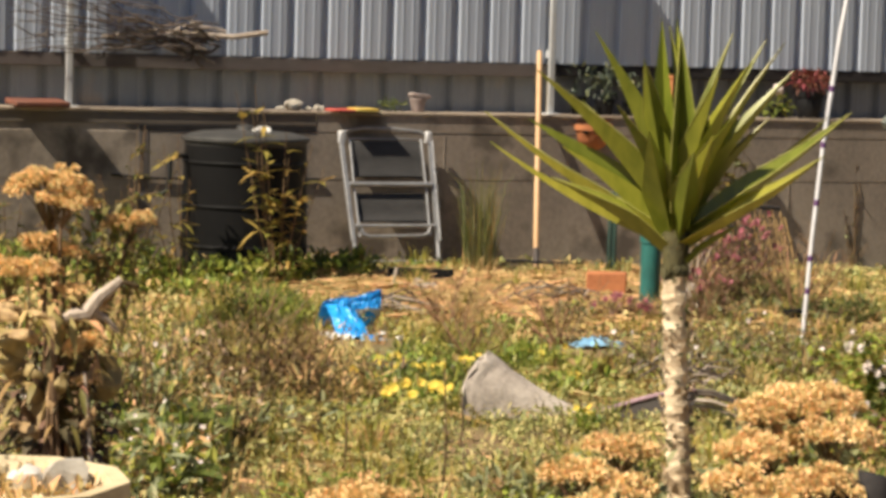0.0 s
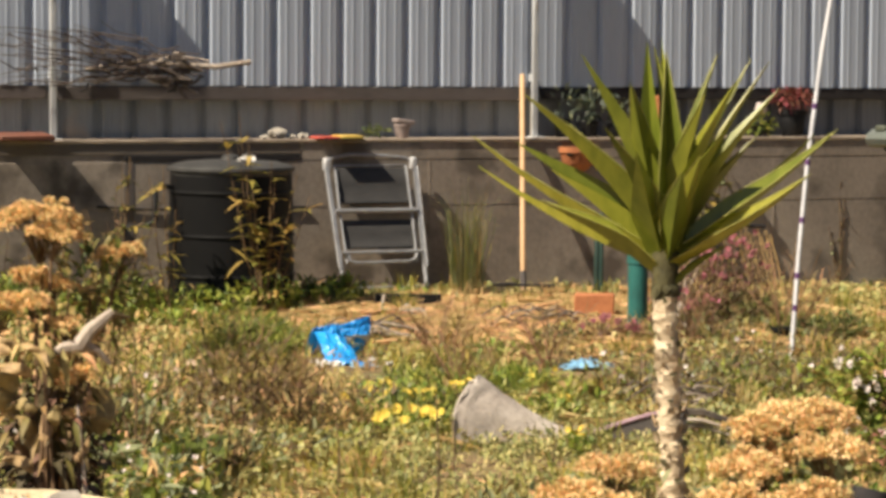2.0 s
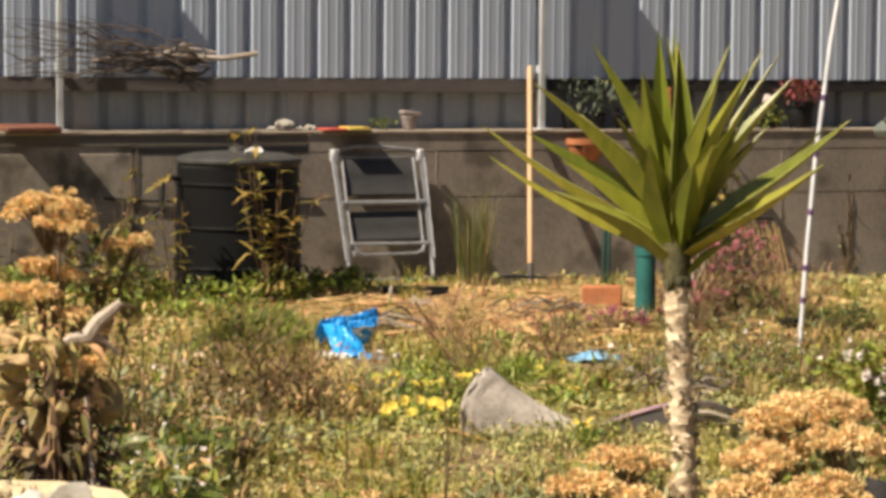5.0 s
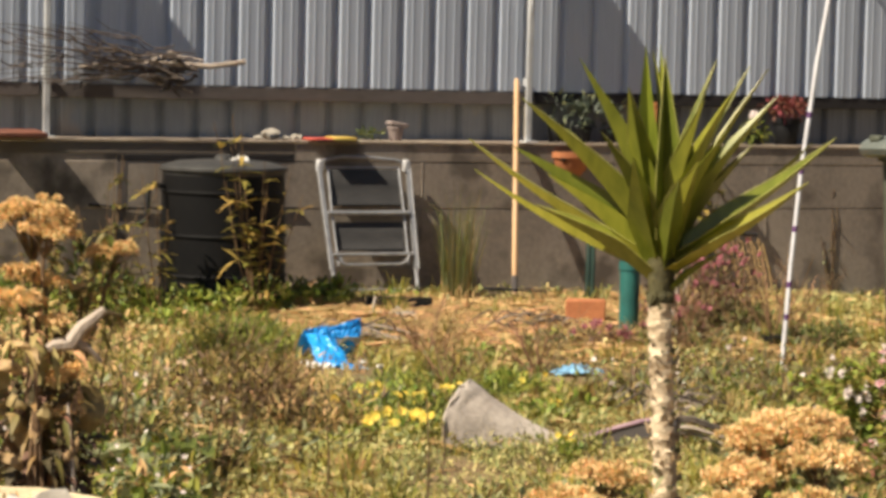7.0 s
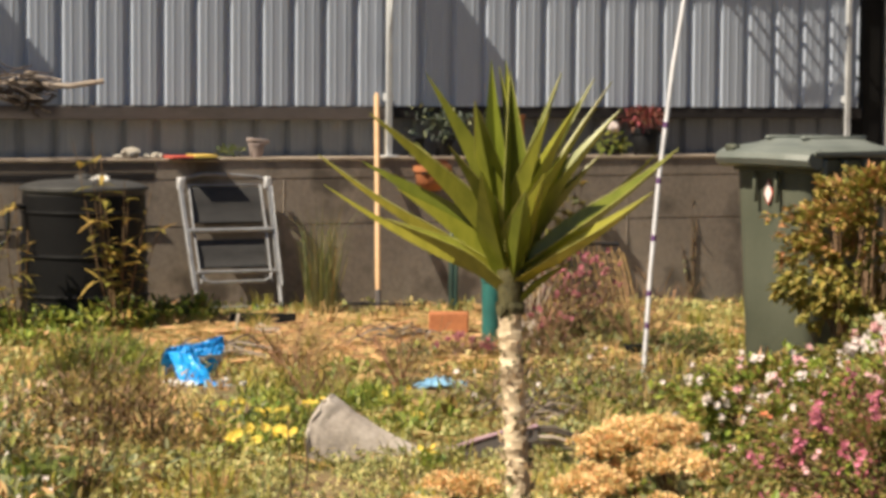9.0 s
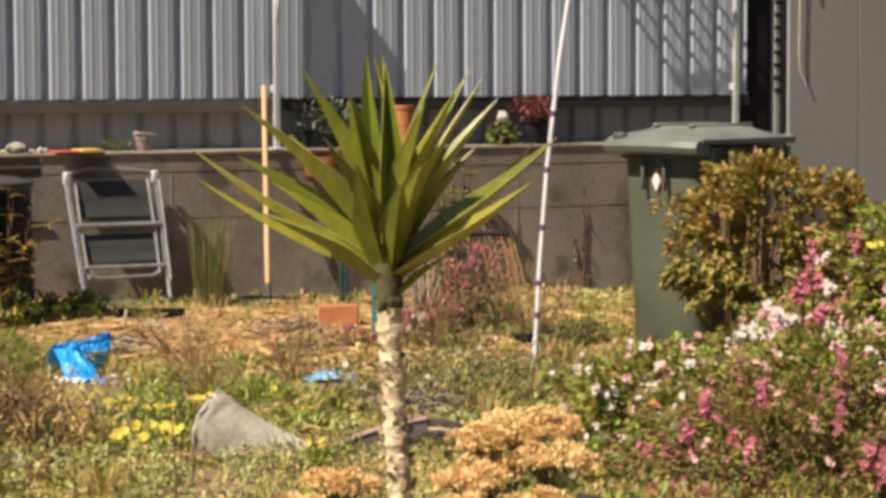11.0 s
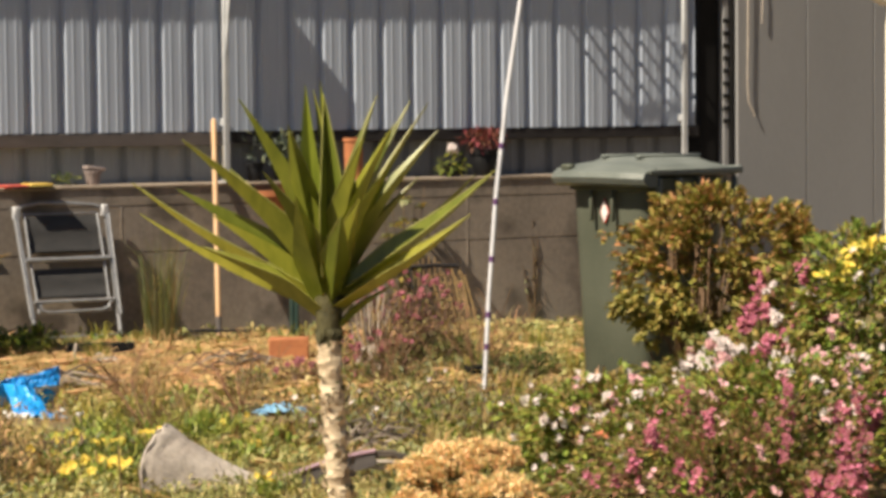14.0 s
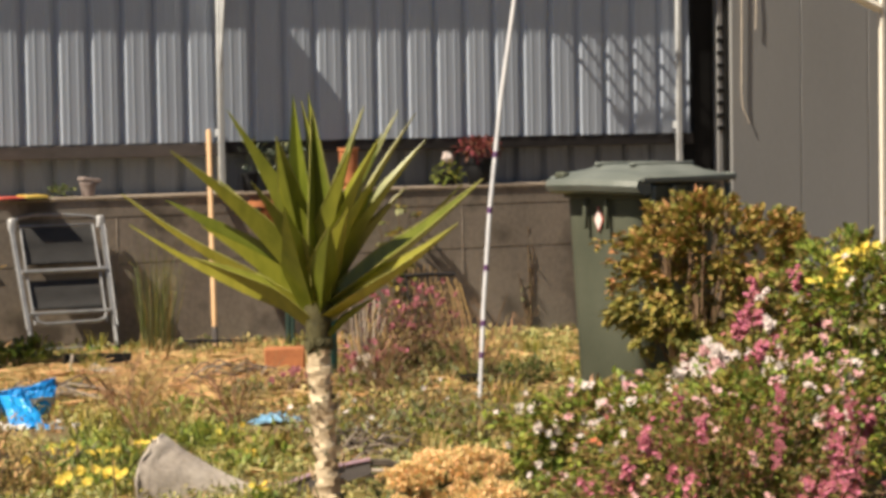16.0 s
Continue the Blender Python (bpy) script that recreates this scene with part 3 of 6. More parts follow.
def barrel():
    t = thing("compost_bin", (-2.015, -0.86, height(-2.05, -0.86) - 0.01), "black ribbed plastic compost bin with a dusty lid", "compost bin")
    prof = [(0.0, 0.0), (0.312, 0.0)]
    for zb in (0.02, 0.18, 0.37, 0.575):
        q = 0.306 - 0.020 * zb
        prof += [(q, zb - 0.007), (q + 0.008, zb - 0.004), (q + 0.009, zb + 0.001), (q + 0.004, zb + 0.006), (q - 0.001, zb + 0.009)]
    prof += [(0.291, 0.655), (0.283, 0.664)]
    part("body", Geo().lathe(prof, 64), BARREL, t)
    part("lid", Geo().lathe([(0.0, 0.728), (0.12, 0.726), (0.22, 0.718), (0.272, 0.706), (0.290, 0.698), (0.303, 0.694), (0.306, 0.688), (0.304, 0.676), (0.292, 0.672), (0.290, 0.650), (0.284, 0.646)], 64), BLACKLID, t, "dusty black lid")
    part("lid_knob", Geo().lathe([(0.0, 0.752), (0.03, 0.750), (0.045, 0.742), (0.05, 0.724)], 24), BLACKLID, t)
    part("overflow_pipe", Geo().tube([(-0.30, -0.02, 0.60), (-0.385, -0.07, 0.605), (-0.40, -0.08, 0.57), (-0.40, -0.08, 0.45), (-0.43, -0.07, 0.425), (-0.50, -0.05, 0.415), (-0.575, -0.02, 0.40)], [0.012, 0.014, 0.014, 0.013, 0.010, 0.009, 0.009], 8), BLACK, t, "black overflow pipe")


barrel()
tagged(part("crumpled_bag", Geo().blob((-1.97, -0.96, 0.725), 0.045, 0.7, 3, 3.0, 0.45), WHITEP), "scrap of white plastic on the compost bin", "litter")


def ladder():
    foot = Vector((-1.072, -0.50, height(-1.07, -0.5)))
    t = thing("step_ladder", foot, "folded aluminium step ladder leaning on the wall", "ladder")

    def at(u, z, off=0.0):
        # u across, z the height above the grass
        return Vector((u * (0.226 + 0.020 * z / 0.7) + 0.004, 0.255 * z / 0.7 + off, z))

    def flat(pts, wide, deep):
        # a flat channel rail swept along its length
        g = Geo()
        for p in pts:
            g.v += [p + Vector((-wide, -deep, 0)), p + Vector((wide, -deep, 0)), p + Vector((wide, deep, 0)), p + Vector((-wide, deep, 0))]
        for i in range(len(pts) - 1):
            g.f += [(4 * i + j, 4 * i + (j + 1) % 4, 4 * i + 4 + (j + 1) % 4, 4 * i + 4 + j) for j in range(4)]
        g.f += [(3, 2, 1, 0), tuple(4 * len(pts) - 4 + j for j in range(4))]
        return g

    for s in (-1, 1):
        rail = part("side_rail", flat([at(s, 0.15), at(s, 0.30), at(s, 0.5), at(s, 0.675)], 0.0095, 0.012), ALU, t, smooth=False)
        part("rail_edge", Geo().tube([at(s * 1.04, 0.15, -0.011), at(s * 1.04, 0.675, -0.011)], 0.0035, 6), ALU, rail)
        part("leg_end", Geo().tube([at(s * 0.99, 0.03), at(s * 0.99, 0.155)], 0.0105, 8), ALU, t)
        part("foot", Geo().tube([at(s * 0.99, -0.015), at(s * 0.99, 0.045)], 0.016, 8), BLACK, rail, "black rubber foot")
        part("inner_tube", Geo().tube([at(s * 0.83, 0.17, 0.004), at(s * 0.83, 0.43, 0.004), at(s * 0.80, 0.66, 0.002)], 0.0065, 8), ALU, t)
        part("hinge", Geo().box(-0.018, 0.018, -0.020, 0.020, -0.036, 0.030, 0.007, Matrix.Translation(at(s * 0.97, 0.672))), PALEALU, t, "pale plastic hinge block")
    part("hand_rail", Geo().tube([at(-0.93, 0.688), at(-0.80, 0.702), at(-0.45, 0.716), at(0.2, 0.712), at(0.75, 0.700), at(0.93, 0.684)], 0.0085, 8), ALU, t)
    part("hand_rail", Geo().tube([at(-0.82, 0.66, 0.02), at(0.82, 0.66, 0.02)], 0.006, 8), ALU, t)
    for h, r, e in ((0.433, 0.0125, 0.95), (0.226, 0.0095, 0.93), (0.052, 0.0055, 0.98)):
        part("rung", Geo().tube([at(-e, h, -0.012), at(e, h, -0.012)], r, 8), ALU, t)
    part("loop", Geo().tube([at(-0.80, 0.218, -0.010), at(-0.76, 0.186, -0.010), at(-0.62, 0.174, -0.012), at(0.62, 0.176, -0.012), at(0.78, 0.190, -0.010), at(0.83, 0.224, -0.010)], 0.0085, 8), ALU, t)
    for h0, h1, d0, d1 in ((0.245, 0.385, 0.016, 0.022), (0.470, 0.650, 0.020, 0.012)):
        g, n = Geo(), 8
        for side in (0.0, 0.010):
            for i in range(n + 1):
                for j in range(n + 1):
                    s = j / n
                    g.v.append(at(-0.80 + 1.60 * i / n, h0 + (h1 - h0) * s, d0 + (d1 - d0) * s + side + 0.004 * math.sin(6.2 * s)))
        k = (n + 1) ** 2
        quads = [(i * (n + 1) + j, (i + 1) * (n + 1) + j, (i + 1) * (n + 1) + j + 1, i * (n + 1) + j + 1) for i in range(n) for j in range(n)]
        g.f += quads + [tuple(reversed([q + k for q in f])) for f in quads]
        step = part("step", g, MESH, t, "dark ribbed folding step")
        part("step_edge", Geo().tube([at(-0.80, h0, d0 - 0.003), at(0.80, h0, d0 - 0.003)], 0.005, 6), BLACK, step)


ladder()


def rake():
    t = thing("rake", (-0.312, -0.52, 0.0), "wooden-handled garden rake leaning against the fence", "rake")
    a, b = Vector((-0.005, 0.0, 0.02)), Vector((0.152, 0.375, 1.137))
    part("handle", Geo().tube([a + (b - a) * s for s in (0, 0.3, 0.6, 0.985, 1)], [0.0145, 0.0145, 0.0145, 0.0145, 0.011], 10), WOOD, t)
    part("ferrule", Geo().tube([a + (b - a) * 0.012, a + (b - a) * 0.085], 0.017, 10), RAIL_BROWN, t, "rusty iron ferrule")
    head = part("head", Geo().box(-0.165, 0.165, -0.012, 0.012, 0.040, 0.056, 0.004, Matrix.Rotation(radians(-30), 4, "Z")), RAIL, t, "rusty iron rake head")
    for i in range(11):
        p = Matrix.Rotation(radians(-30), 4, "Z") @ Vector((-0.155 + 0.031 * i, 0, 0))
        part("tine", Geo().tube([p + Vector((0, 0, 0.045)), p + Vector((0.005, -0.03, 0.002))], [0.0035, 0.002], 5), RAIL, head)


rake()


def pole():
    t = thing("garden_pole", (-0.50, -3.53, height(-0.5, -3.53) - 0.01), "tall white pole with purple bands stuck in the lawn", "pole")
    pts = [Vector((0.0, 0.0, 0.0)), Vector((0.062, 0.06, 0.40)), Vector((0.128, 0.11, 0.80)), Vector((0.212, 0.15, 1.25)), Vector((0.325, 0.19, 1.75)), Vector((0.48, 0.22, 2.3))]
    fine = []
    for i in range(len(pts) - 1):
        fine += [pts[i].lerp(pts[i + 1], s / 5) for s in range(5)]
    fine.append(pts[-1])
    part("shaft", Geo().tube(fine, 0.0098, 10), POLE, t)
    for z in (0.20, 0.33, 0.555, 0.79, 1.02):
        i = next(k for k in range(len(fine) - 1) if fine[k + 1].z > z)
        p = fine[i].lerp(fine[i + 1], (z - fine[i].z) / (fine[i + 1].z - fine[i].z))
        d = (fine[i + 1] - fine[i]).normalized()
        part("band", Geo().tube([p - d * 0.012, p + d * 0.012], 0.0108, 10), PURPLE, t, "purple tape band")


pole()


def wheelie_bin():
    t = thing("wheelie_bin", pose(0.18, -3.725, height(0.1, -3.7), 0, 0, 12), "dark green wheeled rubbish bin with a faded lid", "wheelie bin")
    # body tapers downwards; the front is toward -x, the wheels toward +x
    g = Geo()
    rows = ((0.02, 0.20, 0.18), (0.05, 0.215, 0.19), (0.45, 0.232, 0.205), (0.86, 0.25, 0.22), (0.868, 0.268, 0.238), (0.915, 0.268, 0.238))
    ring = 24
    for z, hx, hy in rows:
        for j in range(ring):
            a = 2 * math.pi * j / ring
            c, s = math.cos(a), math.sin(a)
            p = 0.28
            g.v.append((math.copysign(abs(c) ** p, c) * hx, math.copysign(abs(s) ** p, s) * hy, z))
    for i in range(len(rows) - 1):
        g.f += [(i * ring + j, i * ring + (j + 1) % ring, (i + 1) * ring + (j + 1) % ring, (i + 1) * ring + j) for j in range(ring)]
    g.f.append(tuple(reversed(range(ring))))
    body = part("body", g, BINGREEN, t)
    for y in (-0.06, 0.06):
        part("rib", Geo().box(-0.282, -0.262, y - 0.009, y + 0.009, 0.74, 0.865, 0.004), BINGREEN, body)
    for x in (-0.2, -0.08, 0.04, 0.16, 0.25):
        part("rib", Geo().box(x - 0.010, x + 0.010, -0.264, -0.236, 0.80, 0.916, 0.004), BINLID, body)
    lid = Geo()
    nx, ny = 30, 20
    for i in range(nx + 1):
        for j in range(ny + 1):
            u, v = -1 + 2 * i / nx, -1 + 2 * j / ny
            round_off = 1 - 0.10 * max(0.0, -u - 0.7) / 0.3 * v * v
            e = max(abs(u) ** 3, abs(v) ** 3)
            dome = 0.036 * (1 - u ** 4) * (1 - v ** 4) + 0.012 * max(0.0, min(1.0, (0.62 - max(abs(u - 0.1), abs(v))) * 12))
            lid.v.append((u * 0.300 * round_off - 0.012, v * 0.262, 0.950 + dome - 0.010 * (e > 0.86)))
    lid.f += [(i * (ny + 1) + j, (i + 1) * (ny + 1) + j, (i + 1) * (ny + 1) + j + 1, i * (ny + 1) + j + 1) for i in range(nx) for j in range(ny)]
    lid = part("lid", lid, BINLID, t, "faded grey-green lid")
    for y in (-0.10, 0.10):
        part("lid_ridge", Geo().box(-0.17, 0.20, y - 0.014, y + 0.014, 0.992, 1.008, 0.006), BINLID, lid)
    # a deep rolled lip at the front, thin flanges along the sides
    lip = Geo()
    prof = [(-0.262, 0.884), (-0.300, 0.878), (-0.334, 0.890), (-0.348, 0.914), (-0.338, 0.936), (-0.306, 0.950), (-0.270, 0.957)]
    for k in range(13):
        v = -1 + k / 6
        lip.v += [(x + 0.045 * max(0.0, abs(v) - 0.6) / 0.4, v * 0.262, z + 0.006 * (1 - v * v)) for x, z in prof]
    n = len(prof)
    lip.f += [(k * n + j, (k + 1) * n + j, (k + 1) * n + j + 1, k * n + j + 1) for k in range(12) for j in range(n - 1)]
    lip.f += [tuple(range(n)), tuple(reversed(range(12 * n, 13 * n)))]
    part("front_lip", lip, BINLID, lid)
    for y in (-0.261, 0.261):
        part("lid_rim", Geo().box(-0.27, 0.288, y - 0.007, y + 0.007, 0.926, 0.954, 0.006), BINLID, lid)
    part("handle", Geo().tube([(0.29, -0.2, 0.93), (0.345, -0.2, 0.942), (0.345, 0.2, 0.942), (0.29, 0.2, 0.93)], 0.015, 8), BINLID, t)
    part("lid_grip", Geo().box(-0.325, -0.285, 0.13, 0.19, 0.944, 0.972, 0.008), BINGREEN, lid)
    for y in (-0.205, 0.205):
        w = part("wheel", Geo().lathe([(0.0, -0.02), (0.095, -0.02), (0.1, -0.012), (0.1, 0.012), (0.095, 0.02), (0.0, 0.02)], 20), BLACK, t, "black rubber wheel", at=pose(0.22, y, 0.10, 90))
        part("hub", Geo().lathe([(0.0, -0.024), (0.04, -0.024), (0.04, 0.024), (0.0, 0.024)], 12), BINGREEN, w)
    part("label_border", Geo().add([(-0.2565, -0.025, 0.775), (-0.2565, 0.0, 0.727), (-0.2565, 0.025, 0.775), (-0.2565, 0.0, 0.833), (-0.2525, -0.025, 0.775), (-0.2525, 0, 0.727), (-0.2525, 0.025, 0.775), (-0.2525, 0, 0.833)],
         [(3, 2, 1, 0), (0, 1, 5, 4), (1, 2, 6, 5), (2, 3, 7, 6), (3, 0, 4, 7)]), REDP, body, "thin red sticker border", smooth=False)
    part("label", Geo().add([(-0.2585, -0.020, 0.775), (-0.2585, 0.0, 0.735), (-0.2585, 0.020, 0.775), (-0.2585, 0.0, 0.825), (-0.2545, -0.020, 0.775), (-0.2545, 0, 0.735), (-0.2545, 0.020, 0.775), (-0.2545, 0, 0.825)],
         [(3, 2, 1, 0), (0, 1, 5, 4), (1, 2, 6, 5), (2, 3, 7, 6), (3, 0, 4, 7)]), LABEL, body, "white diamond sticker", smooth=False)


wheelie_bin()

# ---- things on the ledge ----
LZ = 0.80


def board():
    t = thing("tile_board", pose(-2.870, -0.200, LZ + 0.008, 3, 0, 2), "red clay board overhanging the ledge", "board")
    part("slab", Geo().box(-0.135, 0.135, -0.11, 0.12, 0, 0.024, 0.004), REDWOOD, t)


board()


def stone(x, y, z, r, flat, seed, label="pale rough stone on the ledge"):
    tagged(part("stone", Geo().blob((0, 0, r * flat * 0.85), r, 0.55, 2, seed, flat), STONE, at=Matrix.Translation((x, y, z))), label, "stone", "stones")


for x, r, fl, sd in ((-1.53, 0.052, 0.6, 1.0), (-1.39, 0.03, 0.55, 4.0), (-1.60, 0.028, 0.4, 7.0), (-1.45, 0.022, 0.5, 9.0)):
    stone(x, -0.13, LZ, r, fl, sd)


def tray():
    t = thing("plastic_tray", pose(-1.235, -0.20, LZ), "flat red and yellow plastic tray", "tray")
    part("base", Geo().box(-0.125, 0.0, -0.07, 0.08, 0.001, 0.014, 0.004), REDP, t, "red half")
    part("cover", Geo().box(0.002, 0.125, -0.07, 0.08, 0.001, 0.020, 0.004), YELLOWP, t, "yellow half")
    part("dark_flap", Geo().box(-0.09, 0.12, -0.115, -0.06, -0.004, 0.004, 0.001), DARK, t)


tray()


def flower_pot(name, x, y, z, r, h, material, label, group=""):
    t = thing(name, (x, y, z), label, "pot", group)
    part("body", Geo().lathe([(0.0, 0.002), (r * 0.68, 0.0), (r * 0.72, 0.004), (r * 0.92, h * 0.8), (r * 0.90, h * 0.82), (r * 0.80, h * 0.8), (0.0, h * 0.8)], 20), material, t)
    part("rim", Geo().lathe([(r * 0.90, h * 0.80), (r * 1.0, h * 0.80), (r * 1.02, h * 0.98), (r * 0.96, h), (r * 0.86, h * 0.98), (r * 0.84, h * 0.82)], 20), material, t)
    return t


def tuft(parent, name, material, n, r, h, length, width, centre=(0, 0, 0), droop=0.2, flat=1.0, kind=""):
    """A loose crown of leaves round a centre."""
    g = Geo()
    for _ in range(n):
        d = ball()
        p = Vector(centre) + Vector((d.x * r, d.y * r, d.z * h))
        w = (d + Vector((0, 0, 0.4)) + ball(0.7)).normalized()
        w.z *= flat
        g.leaf(p, w, Vector((0, 0, 1)) + ball(0.5), length * rnd(0.6, 1.25), width * rnd(0.7, 1.2), droop)
    return tagged(part(name, g, material, parent), kind="stuff")


def stems(parent, name, material, tips, foot=(0, 0, 0), r=0.004, bend=0.03):
    for tip in tips:
        a, b = Vector(foot), Vector(tip)
        m = a.lerp(b, 0.55) + ball(bend)
        part(name, Geo().tube([a, a.lerp(m, 0.5) + ball(bend * 0.3), m, m.lerp(b, 0.5), b], [r, r * 0.9, r * 0.75, r * 0.6, r * 0.4], 4), material, parent)


small = flower_pot("flower_pot", -0.83, -0.10, LZ, 0.045, 0.075, GREYPOT, "small grey-pink stone pot on the ledge", "pots on the ledge")
part("cap", Geo().box(-0.055, 0.05, -0.04, 0.04, 0.076, 0.098, 0.006, Matrix.Rotation(0.12, 4, "Y")), GREYPOT, small)
seedling = thing("seedling", (-0.97, -0.09, LZ), "small dark green seedling clump on the ledge", "plant")
tuft(seedling, "foliage", LEAF_DARK, 60, 0.07, 0.03, 0.03, 0.015, (0, 0, 0.03))

for x, r, h, n, lab in ((0.10, 0.05, 0.10, 40, "black plastic pot with dark leaves"), (0.26, 0.06, 0.09, 130, "black pot with a variegated trailing plant"),
                        (0.42, 0.05, 0.08, 60, "black pot of small green leaves")):
    p = flower_pot("flower_pot", x, -0.09, LZ, r, h, BLACK, lab, "pots on the ledge")
    tuft(p, "foliage", LEAF_POT, int(n * 0.8), 0.085, 0.075, 0.05, 0.02, (0.02, 0, h + 0.07))
    tuft(p, "pale_foliage", LEAF_BLUE, n // 5, 0.085, 0.085, 0.05, 0.016, (0.02, -0.02, h + 0.08))

pipe = thing("terracotta_pipe", (0.695, -0.10, LZ), "upright terracotta pipe on the ledge", "pipe")
part("barrel", Geo().lathe([(0.035, 0.0), (0.05, 0.0), (0.05, 0.11), (0.052, 0.112), (0.052, 0.205), (0.058, 0.207), (0.058, 0.225), (0.046, 0.225), (0.044, 0.02)], 24), TERRA, pipe)

p = flower_pot("flower_pot", 1.53, -0.09, LZ, 0.085, 0.15, BLACK, "black pot with a red-leaved plant", "pots on the ledge")
tuft(p, "foliage", REDLEAF, 260, 0.12, 0.055, 0.05, 0.016, (0, 0, 0.215), 0.5)
p = flower_pot("flower_pot", 1.33, -0.09, LZ, 0.06, 0.08, BLACK, "low black pot with trailing greens and a white bloom", "pots on the ledge")
tuft(p, "foliage", WEED, 90, 0.08, 0.06, 0.045, 0.018, (-0.02, -0.03, 0.07), 0.5)
part("bloom", Geo().blob((-0.02, -0.03, 0.155), 0.032, 0.5, 2, 2.0), WHITEFL, p, "round white bloom")


def wall_planter():
    t = thing("wall_planter", (0.14, -0.205, 0.618), "half-round terracotta planter hung on the concrete wall", "planter")
    g, n = Geo(), 18
    prof = [(0.03, 0.0), (0.06, 0.012), (0.088, 0.05), (0.10, 0.10), (0.110, 0.105), (0.110, 0.135), (0.098, 0.135), (0.086, 0.09), (0.06, 0.04), (0.0, 0.03)]
    for r, z in prof:
        g.v += [(r * math.cos(math.pi * (1 + j / n)), r * 0.8 * math.sin(math.pi * (1 + j / n)), z) for j in range(n + 1)]
    g.f += [(i * (n + 1) + j, i * (n + 1) + j + 1, (i + 1) * (n + 1) + j + 1, (i + 1) * (n + 1) + j) for i in range(len(prof) - 1) for j in range(n)]
    part("bowl", g, TERRA, t)
    part("back", Geo().box(-0.095, 0.095, -0.004, 0.004, 0.03, 0.17, 0.003), PLANTER, t)
    part("soil", Geo().box(-0.085, 0.085, -0.07, -0.006, 0.085, 0.105, 0.01), DARK, t, "dark dry potting soil")


wall_planter()


def branches():
    t = thing("branch_bundle", (-2.255, -0.20, 1.02), "bundle of dry cut branches stuck behind the fence posts", "branches")
    for k in range(50):
        # fanned out to one end, gathered at the other
        x0, x1 = rnd(-0.80, -0.15), rnd(-0.05, 0.32)
        z0, z1 = rnd(0.04, 0.36), 0.17 + rnd(-0.09, 0.05) - 0.10 * max(0, x1)
        if k % 3 == 0:
            x1 = x0 + rnd(0.2, 0.45)
            z1 = z0 + rnd(-0.10, 0.08)
        y0, y1 = rnd(-0.07, 0.08), rnd(-0.06, 0.06)
        r = rnd(0.0018, 0.0048)
        pts = [Vector((x0, y0, z0)).lerp(Vector((x1, y1, z1)), s) + ball(0.028) for s in (0, 0.2, 0.4, 0.6, 0.8, 1)]
        part("branch", Geo().tube(pts, [r * 0.5, r * 0.8, r, r * 1.15, r * 1.1, r], 5), TWIG, t)
    part("cut_limb", Geo().tube([(-0.30, 0.0, 0.13), (-0.05, -0.02, 0.17), (0.2, -0.03, 0.155), (0.36, -0.04, 0.145), (0.54, -0.05, 0.172)], [0.006, 0.011, 0.013, 0.013, 0.013], 8), WOODGREY, t, "thicker pale sawn limb")
    for k in range(34):
        c = Vector((rnd(-0.05, 0.24), rnd(-0.07, 0.03), rnd(0.03, 0.20)))
        e = c + Vector((rnd(0.05, 0.16), rnd(-0.03, 0.03), rnd(-0.08, 0.05)))
        part("branch", Geo().tube([c, c.lerp(e, 0.5) + ball(0.014), e], rnd(0.004, 0.009), 5), WOODGREY if k % 4 == 0 else TWIG, t)
    for x in (-0.3, 0.15):
        part("prop", Geo().tube([(x, 0.10, 0.02), (x, -0.03, 0.03), (x, -0.05, 0.06)], 0.006, 6), RAIL, t)


branches()

# ---- things on the lawn ----


def gz(x, y):
    return height(x, y)


def clay_brick():
    x, y = -0.70, -2.13
    t = thing("clay_brick", pose(x, y, gz(x, y) - 0.004, 0, 0, -28), "orange clay brick lying in dry grass", "brick")
    part("body", Geo().box(-0.09, 0.09, -0.055, 0.055, 0.0, 0.125, 0.005), TERRA, t)


clay_brick()


def plank(x, y, rot, l, w, h, mat, label):
    t = thing("plank", pose(x, y, gz(x, y), 0, 0, rot), label, "plank")
    part("timber", Geo().box(-l / 2, l / 2, -w / 2, w / 2, -0.03, h, 0.004), mat, t)


# the near-black colour stands in for shade on the plank's front
plank(-1.235, -1.20, -24, 0.32, 0.035, 0.08, DARK, "short timber offcut on the grass, coloured near-black for shade")


